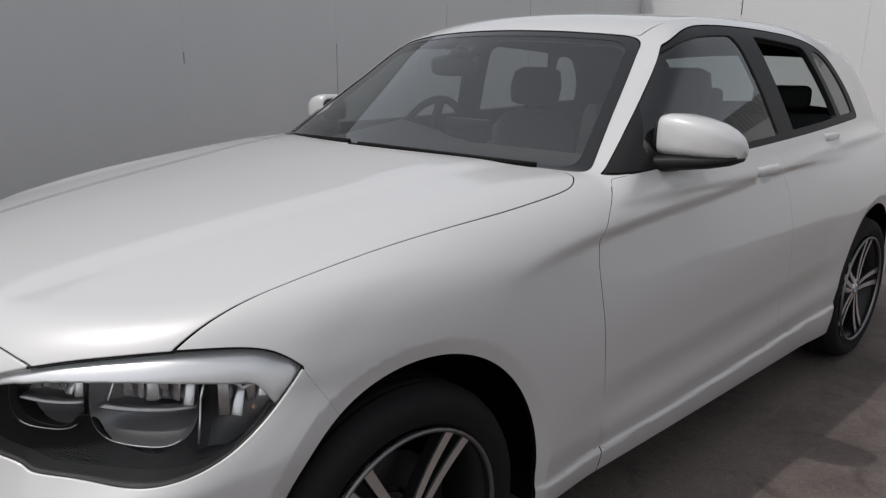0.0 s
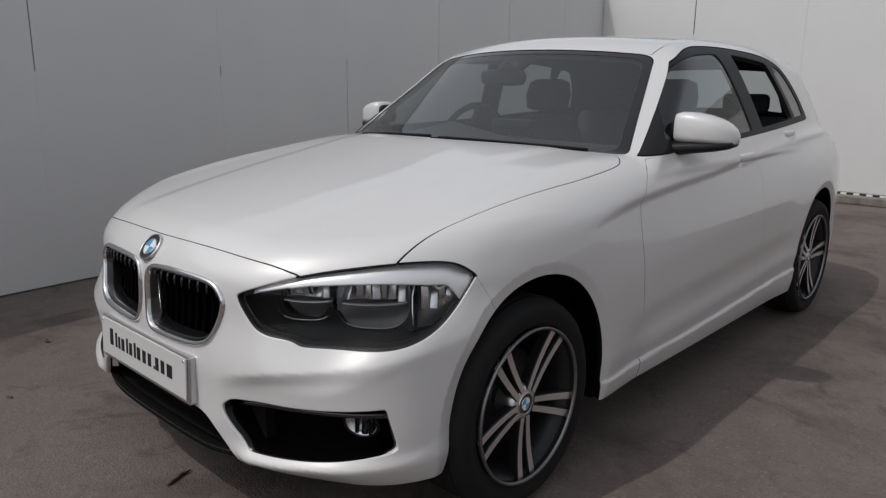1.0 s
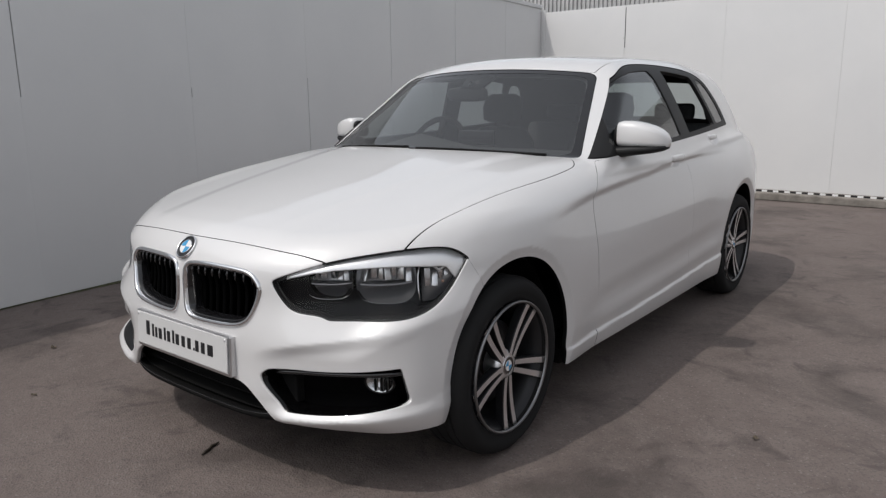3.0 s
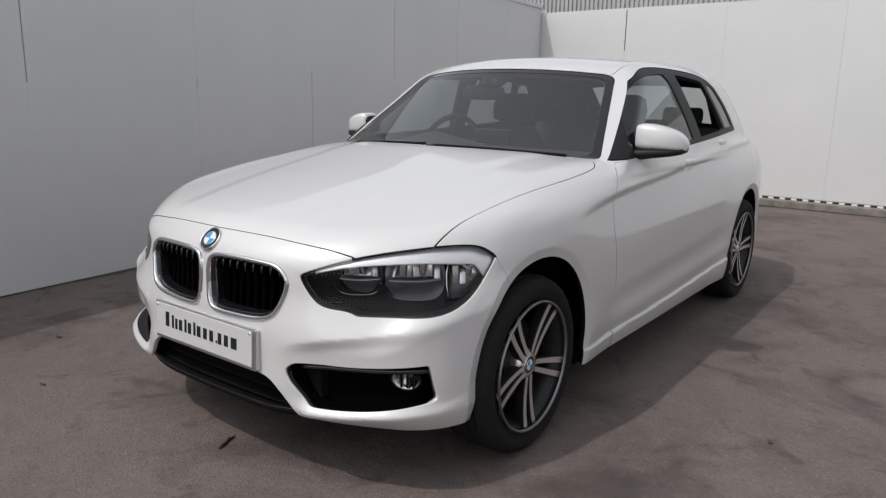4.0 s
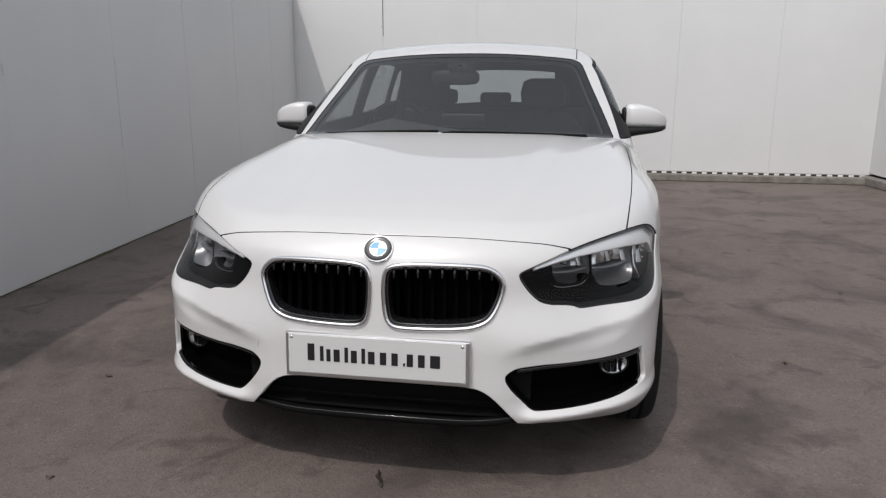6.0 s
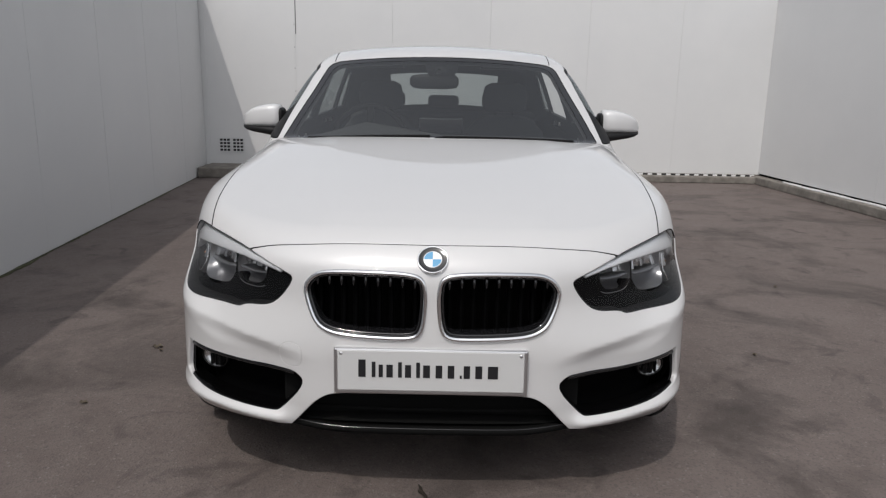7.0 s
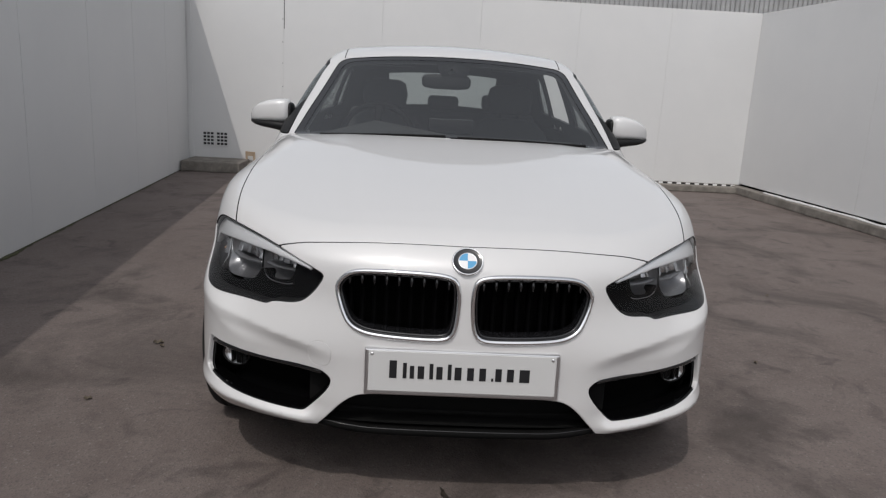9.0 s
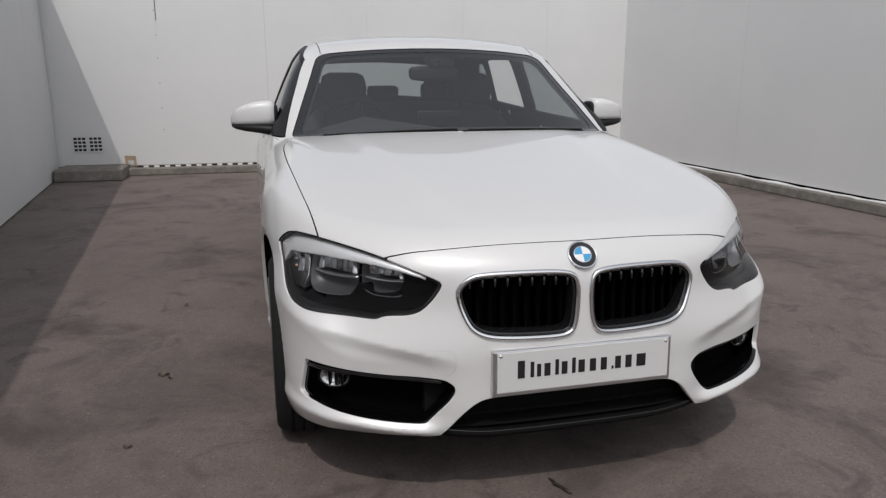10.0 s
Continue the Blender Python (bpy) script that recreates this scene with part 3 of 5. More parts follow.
def nose_line(x, y, z):
    return y - np.interp(z, (0.5, 0.60, 0.66, 0.752, 0.765), (-0.11, -0.16, -0.20, -0.257, -0.56))


def door_line(x, y, z):
    return y - np.interp(z, (0.2, 0.335, 0.43, 0.55, 0.70, 0.78, 0.85, 0.90, 0.94, 0.972, 1.0), (0.655, 0.652, 0.642, 0.628, 0.612, 0.606, 0.612, 0.655, 0.70, 0.735, 0.76))


def pillar_line(x, y, z):
    return 0.77 * (y - 0.745) + 0.64 * (z - 1.0)


def floor_cut(x, y, z):
    """The lower edge: a little higher at the middle of the nose."""
    return np.where(y < -0.3, 0.222 + 0.03 * (1 - step(np.abs(x), 0.45, 0.80)), 0.205) - z


def left(x, y, z):
    return -x


def right(x, y, z):
    return x


SKIN = body_surface()
xyz = SKIN[0].T


def region(*cuts):
    mesh = SKIN
    for c in cuts:
        mesh = clip(mesh, c(*mesh[0].T))
    return mesh


car = tagged(new("hatchback_car"), "white five-door hatchback car parked on worn tarmac", "car")
LOWER = region(floor_cut, not_(on_arch, 0.0))
NOSE = clip(LOWER, LOWER[0][:, 1] - 0.9)
FLANK = clip(LOWER, 0.45 - LOWER[0][:, 1])
CABIN = clip(LOWER, 0.9 - LOWER[0][:, 2])

hood = panel("bonnet", NOSE, (in_(on_hood, 0.0028), not_(on_lamp, 0.0022)), PAINT, car, "white pearl bonnet with two soft ridges", shaded_lip=True)
bumper = panel("front_bumper", NOSE, (in_(nose_line, 0.0012), not_(on_hood), not_(on_lamp, 0.0022), not_(on_kidney, 0), not_(on_fog, 0), not_(on_intake, 0), not_(on_tow, 0.0020)), PAINT, car,
               "white front bumper with wide black openings", lip=0.008, round_=0.004)
for side in (left, right):
    panel("front_wing", NOSE, (side, not_(nose_line, 0.0012), in_(door_line, 0.0030), not_(on_hood), not_(on_lamp, 0.0022), pillar_line, not_(on_dlo), not_(on_screen)), PAINT, car, lip=0.02, round_=0.0008, shaded_lip=True)
    panel("front_door", FLANK, (side, in_(on_door_f, 0.0008), not_(on_dlo)), PAINT, car, round_=0.0010, shaded_lip=True)
    panel("rear_door", FLANK, (side, in_(on_door_r, 0.0008), not_(on_dlo)), PAINT, car, round_=0.0010, shaded_lip=True)
    panel("body_side", FLANK, (side, lambda x, y, z: np.where(z > 0.955, -np.maximum(door_line(x, y, z) + 0.0030, pillar_line(x, y, z)), -door_line(x, y, z) + GAP), not_(on_door_f, 0.0006), not_(on_door_r, 0.0006), not_(on_dlo), not_(on_screen), not_(on_roof, 0.003),
                               not_(on_rear_glass), not_(on_tail)), PAINT, car, lip=0.02, round_=0.0008, shaded_lip=True)
    panel("tail_lamp", FLANK, (side, in_(on_tail, 0.001)), RED, car, "red tail lamp")
roof = panel("roof", CABIN, (in_(on_roof, 0.003),), PAINT, car, shaded_lip=True)
panel("screen_surround", CABIN, (in_(on_screen, 0.001), lambda x, y, z: 0.0 - on_screen(x, y, z, -0.032)), GLOSS, car, "black border of the windscreen", offset=-0.003, lip=0.0)
windscreen = panel("windscreen", CABIN, (in_(on_screen, 0.001), lambda x, y, z: on_screen(x, y, z, -0.030)), SCREEN, car, "clear tinted windscreen", offset=-0.004, lip=0.0)
panel("rear_window", CABIN, (in_(on_rear_glass, 0.002),), GLASS, car, offset=-0.003, lip=0.0)
inner = panel("cabin_lining", LOWER, (not_(on_kidney, -0.004), not_(on_fog, -0.004), not_(on_intake, -0.004), not_(on_lamp, -0.01), lambda x, y, z: 0.0 - on_screen(x, y, z, -0.035), not_(on_rear_glass, -0.02),
                               not_(on_pane(PANE_F), -0.004), not_(on_pane(PANE_R), -0.004), not_(on_pane(PANE_Q), -0.004)), TRIM, car, "dark grey cabin lining", offset=-0.022, lip=0.0)
for side in (left, right):
    panel("window_frame", CABIN, (side, in_(on_dlo, 0.001), not_(on_pane(PANE_F), 0), not_(on_pane(PANE_R), 0), not_(on_pane(PANE_Q), 0)), BLACK, car, "black window surround", offset=-0.002, lip=0.015)
    panel("front_side_window", CABIN, (side, on_pane(PANE_F)), GLASS, car, offset=-0.007, lip=0.0)
    panel("quarter_window", CABIN, (side, on_pane(PANE_Q)), GLASS, car, offset=-0.006, lip=0.0)
panel("rear_side_window", CABIN, (right, on_pane(PANE_R)), GLASS, car, offset=-0.007, lip=0.0)
for ob in car.children:
    if ob.data.materials[0] in (GLASS, SCREEN, LENS):
        ob.visible_shadow = False


# ---- finding the skin ----
from mathutils.bvhtree import BVHTree

TREE = BVHTree.FromPolygons(SKIN[0].tolist(), SKIN[2].tolist())


def first_hit(start, way):
    """Where a ray from outside first meets the skin."""
    return TREE.ray_cast(Vector(start), Vector(way))[0]


def skin_y(x, z):
    return first_hit((x, -1.5, z), (0, 1, 0)).y


def skin_x(y, z):
    return first_hit((1.5, y, z), (-1, 0, 0)).x


def at(x, y, z):
    return float(body_field(np.array([x]), np.array([y]), np.array([z]))[0])


def skin_normal(x, y, z):
    e = 0.004
    return Vector((at(x + e, y, z) - at(x - e, y, z), at(x, y + e, z) - at(x, y - e, z), at(x, y, z + e) - at(x, y, z - e))).normalized()


def shrunk(outline, d):
    """The outline moved inwards by d."""
    a, b = np.roll(outline, 1, axis=0), np.roll(outline, -1, axis=0)
    t = b - a
    t /= np.linalg.norm(t, axis=1)[:, None]
    n = np.stack((-t[:, 1], t[:, 0]), 1)
    area = np.sum(outline[:, 0] * b[:, 1] - b[:, 0] * outline[:, 1])
    return outline + n * d * (1 if area > 0 else -1)


def thinned(outline, n=56):
    """n points evenly along a closed outline."""
    p = np.concatenate((outline, outline[:1]))
    s = np.concatenate(([0], np.cumsum(np.hypot(*np.diff(p, axis=0).T))))
    w = np.linspace(0, s[-1], n, endpoint=False)
    return np.stack((np.interp(w, s, p[:, 0]), np.interp(w, s, p[:, 1])), 1)


def mirrored(bm):
    return finish(moved(bm, Matrix.Diagonal((-1, 1, 1, 1))))


def both(name, make, material, parent, label=""):
    """A part and its mirror image across the car."""
    a = part(name, make(), material, parent, label)
    b = part(name, mirrored(make()), material, parent, label)
    return a, b


# ---- kidney grilles ----
kid = thinned(KIDNEY, 64)


def kidney_frame():
    rings = []
    for inset, proud in ((0.0, 0.012), (0.001, -0.004), (0.004, -0.008), (0.011, -0.007), (0.014, -0.002), (0.016, 0.022)):
        rings.append([(x, skin_y(max(x, 0.0), z) + proud, z) for x, z in shrunk(kid, inset)])
    return loft(rings, True, False)


def kidney_inner():
    rings = []
    for inset, proud in ((0.0155, 0.004), (0.018, 0.003), (0.021, 0.006), (0.022, 0.05)):
        rings.append([(x, skin_y(max(x, 0.0), z) + proud, z) for x, z in shrunk(kid, inset)])
    return loft(rings, True, False)


def kidney_slat(x):
    def make():
        zs = [z for (xa, za), (xb, zb) in zip(KIDNEY, np.roll(KIDNEY, -1, axis=0)) if (xa - x) * (xb - x) <= 0 and xa != xb for z in (za + (zb - za) * (x - xa) / (xb - xa),)]
        lo, hi = min(zs) + 0.016, max(zs) - 0.016
        rings = []
        for k in range(21):
            f = k / 20
            z = lo + (hi - lo) * f
            y = skin_y(x, z) + 0.052 - 0.054 * f**7
            w = 0.0072
            rings.append([(x - w, y + 0.006, z), (x - w * 0.75, y + 0.002, z), (x, y, z), (x + w * 0.75, y + 0.002, z), (x + w, y + 0.006, z), (x + w * 0.7, y + 0.05, z), (x - w * 0.7, y + 0.05, z)])
        return loft(rings)
    return make


frames = both("grille_frame", kidney_frame, CHROME, car, "bright chrome grille surround")
for f, s in zip(frames, (1, -1)):
    b = kidney_inner()
    part("inner_rim", mirrored(b) if s < 0 else b, GLOSS, f)
    for k in range(9):
        b = kidney_slat(0.048 + 0.0345 * k)()
        part("slat", mirrored(b) if s < 0 else b, SLAT, f)
        # the slat itself is matt; an added gloss bead stands in for its top highlight
        x = 0.048 + 0.0345 * k
        top = max(z for (xa, z), (xb, _) in zip(KIDNEY, np.roll(KIDNEY, -1, axis=0)) if min(xa, xb) - 0.02 <= x <= max(xa, xb) + 0.02) - 0.030
        rings = [[(x + w * math.cos(a), skin_y(x, top + dz) + 0.010 + w * math.sin(a), top + dz) for a in (2 * math.pi * i / 10 for i in range(10))] for dz, w in ((-0.020, 0.0008), (-0.012, 0.0034), (-0.002, 0.0050), (0.006, 0.0040), (0.010, 0.0010))]
        b = loft(rings)
        part("slat_glint", mirrored(b) if s < 0 else b, GLOSS, f, "glossy bead added for the glint atop a slat")
part("radiator", box(-0.46, 0.46, -0.585, -0.54, 0.235, 0.78, 0.004), LINER, car, "black radiator behind the grilles")


# ---- fog lamp openings and lower intake ----
FOGY = skin_y(0.675, 0.39)
for side, s in ((left, 1), (right, -1)):
    pan = panel("fog_opening", NOSE, (side, on_fog), SLAT, car, "black fog lamp opening", offset=-0.085, lip=0.0)
    sleeve = [[(s * x, skin_y(x, z) + d, z) for x, z in shrunk(thinned(FOG, 72), i)] for i, d in ((-0.002, 0.008), (0.003, 0.010), (0.004, 0.03), (-0.002, 0.10))]
    part("sleeve", loft(sleeve, True, False), GRILLE, pan)
    edge_x = np.linspace(0.398, 0.755, 16)
    top_bar = tube([(s * x, skin_y(x, 0.40) + 0.034, 0.404 + 0.050 * (x - 0.4)) for x in edge_x], 0.009, 14)
    part("top_bar", top_bar, GLOSS, pan)
    turn = pose(s * 0.684, FOGY + 0.076, 0.382, 0, 0, 90 * -1 + s * 24)
    turn = turn @ Matrix.Diagonal((1, 1.35, 0.95, 1))
    lamp = part("fog_lamp", moved(lathe([(0.030, -0.03), (0.036, -0.004), (0.036, 0.002), (0.033, 0.003), (0.027, -0.008), (0.012, -0.016), (0.0001, -0.018)], 32), turn), REFLECTOR, car, "clear oval fog lamp with bright reflector")
    part("lens", moved(lathe([(0.033, 0.002), (0.027, 0.008), (0.014, 0.011), (0.0001, 0.012)], 32), turn), LENS, lamp)
    part("bezel", moved(lathe([(0.038, -0.02), (0.038, 0.004), (0.0355, 0.006), (0.0325, 0.0045), (0.032, -0.004)], 32), turn), GRILLE, lamp)
    for off, w in ((-0.011, 0.0022), (0.004, 0.0032), (0.017, 0.0018)):
        part("mullion", moved(box(-0.012, 0.0045, off - w, off + w, -0.028, 0.028, 0.001, 1), turn), MASK, lamp)
intake = part("lower_intake", box(-0.44, 0.44, -0.665, -0.63, 0.235, 0.385, 0.004), LINER, car, "black lower air intake")
for z in (0.335, 0.290):
    w = 0.42 - 1.0 * max(z - 0.255, 0)
    part("bar", tube([(x, skin_y(abs(x), z) + 0.070, z) for x in np.linspace(-w, w, 21)], 0.004, 8, flat=0.7), LINER, intake)
lip_pts = np.linspace(-0.425, 0.425, 33)
rings = []
for x in lip_pts:
    y = skin_y(abs(x), 0.30)
    z = 0.240 + 0.012 * step(abs(x), 0.25, 0.42)
    rings.append([(x, y + 0.030, z + 0.012), (x, y + 0.022, z + 0.014), (x, y + 0.016, z + 0.010), (x, y + 0.020, z - 0.004), (x, y + 0.045, z - 0.020), (x, y + 0.12, z - 0.030), (x, y + 0.12, z - 0.01)])
splitter = part("splitter", loft(rings), LINER, car, "black lower lip")
part("bead", tube([(x, skin_y(abs(x), 0.30) + 0.018, 0.252 + 0.012 * step(abs(x), 0.25, 0.42)) for x in lip_pts], 0.0022, 10), GLOSS, splitter)
front_edge = [(x, skin_y(abs(x), 0.30) + 0.05) for x in np.linspace(-0.80, 0.80, 33)]
part("front_tray", moved(prism(front_edge + [(0.80, -0.36), (0.50, -0.30), (-0.50, -0.30), (-0.80, -0.36)], 0.006), pose(0, 0, 0.262, -90)), LINER, car, "black tray under the nose")

# ---- badge, plate, towing eye cover ----
def badge_set(parent, place, size, name="badge"):
    """A round badge: dark ring with a bright rim, four quarters in blue and white. It faces along +x before it is placed."""
    base = part(name, moved(lathe([(size, 0.0), (size, size * 0.08), (size * 0.96, size * 0.12), (size * 0.92, size * 0.10), (size * 0.62, size * 0.11), (0.0001, size * 0.12)], 48), place), GLOSS, parent,
                "round badge with blue and white quarters")
    part("rim", moved(lathe([(size * 1.02, 0.0), (size * 1.02, size * 0.10), (size * 0.97, size * 0.15), (size * 0.92, size * 0.11)], 48), place), CHROME, base)
    part("inner_ring", moved(lathe([(size * 0.62, size * 0.10), (size * 0.61, size * 0.15), (size * 0.56, size * 0.14)], 48), place), CHROME, base)
    for q in range(4):
        bm = bmesh.new()
        hub = bm.verts.new((size * 0.145, 0, 0))
        arc = [bm.verts.new((size * 0.14, size * 0.57 * math.cos(a), size * 0.57 * math.sin(a))) for a in (math.pi / 2 * (q + k / 8) for k in range(9))]
        for a, b in zip(arc, arc[1:]):
            bm.faces.new((hub, a, b))
        part("quarter", moved(finish(bm), place), (WHITE, BLUE)[q % 2], base)
    return base


def facing(x, y, z, normal):
    """A place whose +x axis runs along the normal, with z kept up."""
    n = Vector(normal).normalized()
    u = (Vector((0, 0, 1)) - n * n.z).normalized()
    v = u.cross(n)
    return Matrix.Translation((x, y, z)) @ Matrix((n, v, u)).transposed().to_4x4()


by = skin_y(0.0, 0.757)
badge_set(car, facing(0, by - 0.001, 0.757, skin_normal(0.0, by, 0.757)), 0.043)
py = skin_y(0.2, 0.45)
tilt = Matrix.Translation((0, py, 0.440)) @ pose(0, 0, 0, -3) @ Matrix.Translation((0, 0, -0.445))
plate = part("plate_holder", moved(box(-0.273, 0.273, -0.016, 0.03, 0.379, 0.513, 0.004), tilt), SATIN, car, "grey plate holder")
plate_white = part("number_plate", moved(box(-0.262, 0.262, -0.022, -0.0165, 0.392, 0.509, 0.002), tilt), PLATE, plate, "white plate with dark print")
pen = -0.206
for width, low, high in ((0.031, 0.435, 0.486), (0.016, 0.435, 0.480), (0.018, 0.435, 0.472), (0.027, 0.435, 0.472), (0.016, 0.435, 0.480), (0.026, 0.435, 0.472), (0.016, 0.435, 0.480), (0.029, 0.435, 0.472),
                         (0.028, 0.435, 0.472), (0.028, 0.435, 0.472), (0.009, 0.435, 0.444), (0.027, 0.435, 0.472), (0.029, 0.435, 0.472), (0.043, 0.435, 0.472)):
    part("print_bar", moved(box(pen + 0.003, pen + 0.003 + width * 0.66, -0.0235, -0.0218, low - 0.003, high - 0.003), tilt), INK, plate)
    pen += width * 1.21
for x in (-0.252, 0.252):
    part("screw_cap", moved(moved(lathe([(0.0001, 0.002), (0.004, 0.0015), (0.005, 0.0)], 12), pose(x, -0.022, 0.500, 0, 0, -90)), tilt), SATIN, plate)
panel("towing_eye_cover", NOSE, (in_(on_tow, 0.0012),), PAINT, car, lip=0.004, round_=0.0008)


# ---- headlamps ----
def lamp_point(u, z, depth):
    """A place behind the lamp's glass: u along the lamp, depth inwards."""
    a = u / 1.1
    d = Vector((math.sin(a), -math.cos(a), 0))
    return first_hit(Vector((0, 0.4, z)) + d * 1.8, -d) - d * depth, d


LAMP_RING = thinned(LAMP, 96)
dice = random.Random(31)
for side, s in ((left, 1), (right, -1)):
    flip = Matrix.Diagonal((s, 1, 1, 1))

    def put(bm):
        return finish(moved(bm, flip))
    lens = panel("headlamp", NOSE, (side, in_(on_lamp, 0.0015)), LENS, car, "clear headlamp with twin reflectors and silver brow", offset=-0.003, lip=0.0)
    lens.visible_shadow = False
    pan = panel("bowl", NOSE, (side, in_(on_lamp, 0.002)), GREYRIM, lens, offset=-0.095, lip=0.0)
    rings = [[lamp_point(u, z, d)[0] for u, z in shrunk(LAMP_RING, i)] for i, d in ((-0.001, 0.004), (0.003, 0.005), (0.005, 0.010), (0.003, 0.10))]
    part("gasket", put(loft(rings, True, False)), BLACK, lens)
    # silver brow along the upper edge
    us = np.linspace(0.425, 0.982, 40)
    top = [max(z for uu, z in zip(np.interp(np.linspace(0, 1, 400), np.linspace(0, 1, len(LAMP)), LAMP[:, 0]), np.interp(np.linspace(0, 1, 400), np.linspace(0, 1, len(LAMP)), LAMP[:, 1])) if abs(uu - u) < 0.012) for u in us]
    brow = []
    for u, z in zip(us, top):
        f = (u - 0.425) / 0.55
        low_z = min(zz for uu, zz in LAMP_RING if abs(uu - u) < 0.02)
        h = min(0.010 + 0.040 * min(f / 0.8, 1.0) + 0.050 * step(u, 0.90, 0.965), max(z - low_z - 0.020, 0.006))
        brow.append([lamp_point(u, z - 0.004, 0.026)[0], lamp_point(u, z - 0.005 - h * 0.45, 0.016)[0], lamp_point(u, z - 0.006 - h, 0.010)[0], lamp_point(u, z - 0.010 - h, 0.012)[0], lamp_point(u, z - 0.010 - h, 0.055)[0], lamp_point(u, z - 0.006, 0.06)[0]])
    part("brow", put(loft(brow)), BROW, lens, "pale silver brow")
    # dark mask with the cut-out behind which the reflectors lie
    panel("mask", NOSE, (side, in_(on_lamp, 0.004), not_(on_band, 0.0)), MASK, lens, "dark lamp housing", offset=-0.034, lip=0.05, round_=0.002)
    # twin chambers: a smoky bowl, a shelf across it, tilted facets above, a bright lower rim
    for u0, z0, hw, hh, count in ((0.546, 0.696, 0.070, 0.058, 5), (0.718, 0.694, 0.090, 0.070, 7)):
        ring = [(hw * math.copysign(abs(math.cos(a))**0.62, math.cos(a)), hh * math.copysign(abs(math.sin(a))**0.62, math.sin(a))) for a in (2 * math.pi * k / 48 for k in range(48))]
        rings = [[lamp_point(u0 + f * u, z0 + f * z, d)[0] for u, z in ring] for f, d in ((1.02, 0.034), (0.97, 0.044), (0.86, 0.066), (0.55, 0.082), (0.02, 0.086))]
        chamber = part("reflector", put(loft(rings, True, False)), SMOKE, lens, "smoky bowl-shaped reflector")
        part("lower_rim", put(tube([lamp_point(u0 + u, z0 + z, 0.033)[0] for u, z in ring[31:43]], 0.0012, 8)), SMOKE, chamber)
        shelf = []
        for k in range(13):
            u = u0 + hw * 0.93 * (k / 6 - 1)
            z = z0 - hh * 0.26 + 0.005 * (k / 6 - 1)**2
            shelf.append([lamp_point(u, z, 0.040)[0], lamp_point(u, z - 0.003, 0.041)[0], lamp_point(u, z - 0.004, 0.080)[0], lamp_point(u, z + 0.004, 0.080)[0]])
        part("shelf", put(loft(shelf)), SMOKE, chamber)
        for k in range(count):
            f = (k + 0.5 + dice.uniform(-0.15, 0.15)) / count * 2 - 1
            wide, high = hw * dice.uniform(0.50, 0.86) / count, hh * dice.uniform(0.30, 0.44)
            c, d = lamp_point(u0 + f * hw * 0.86, z0 + hh * dice.uniform(0.18, 0.30), 0.064 - 0.012 * f * f)
            n = Vector((d.x + dice.uniform(-0.5, 0.5), d.y, dice.uniform(-0.2, 0.6)))
            part("facet", put(moved(box(-0.004, 0.0, -wide, wide, -high, high, 0.0025), facing(*c, n))), REFLECTOR, chamber)
    # turn signal chamber at the outer end
    rings = []
    for u, lo_z, hi_z, dep in ((0.828, 0.622, 0.738, 0.060), (0.862, 0.626, 0.742, 0.050), (0.900, 0.648, 0.746, 0.042), (0.940, 0.684, 0.744, 0.034), (0.968, 0.722, 0.744, 0.028)):
        rings.append([lamp_point(u, lo_z, dep - 0.012)[0], lamp_point(u, (lo_z + hi_z) / 2 + 0.004, dep + 0.012)[0], lamp_point(u, hi_z, dep)[0], lamp_point(u, hi_z, dep + 0.03)[0], lamp_point(u, lo_z, dep + 0.03)[0]])
    signal = part("turn_signal", put(loft(rings)), SMOKE, lens, "smoky turn signal chamber")
    for u, z, wide, high, lean, up in ((0.848, 0.690, 0.010, 0.030, 0.3, 0.1), (0.872, 0.684, 0.010, 0.024, -0.2, 0.4), (0.894, 0.694, 0.008, 0.022, 0.35, -0.1), (0.914, 0.704, 0.008, 0.016, 0.0, 0.5)):
        c, d = lamp_point(u, z, 0.040)
        part("facet", put(moved(box(-0.004, 0.0, -wide, wide, -high, high, 0.002), facing(*c, Vector((d.x + lean, d.y, up))))), REFLECTOR, signal)
    part("divider", put(tube([lamp_point(u, z, 0.026)[0] for u, z in ((0.862, 0.746), (0.868, 0.726), (0.884, 0.712), (0.908, 0.722), (0.930, 0.744))], 0.0045, 8)), BROW, lens)
    part("divider", put(tube([lamp_point(u, z, 0.028)[0] for u, z in ((0.818, 0.632), (0.815, 0.665), (0.815, 0.70), (0.822, 0.735))], 0.0022, 8)), CHROME, lens)
    c, d = lamp_point(0.90, 0.672, 0.044)
    part("amber_bulb", put(moved(lathe([(0.0001, 0.008), (0.005, 0.006), (0.006, 0.0), (0.005, -0.008)], 16), facing(*c, d))), AMBER, lens)


# ---- door mirrors ----
def blob(stations, power=2.6, n=28):
    """A rounded body along x: x, y centre, z centre, half depth, half height."""
    rings = []
    for x, yc, zc, a, b in stations:
        ring = []
        for k in range(n):
            t = 2 * math.pi * k / n
            c, q = math.cos(t), math.sin(t)
            ring.append((x, yc + a * abs(c)**(2 / power) * (1 if c > 0 else -1), zc + b * abs(q)**(2 / power) * (1 if q > 0 else -1)))
        rings.append(ring)
    return loft(rings)


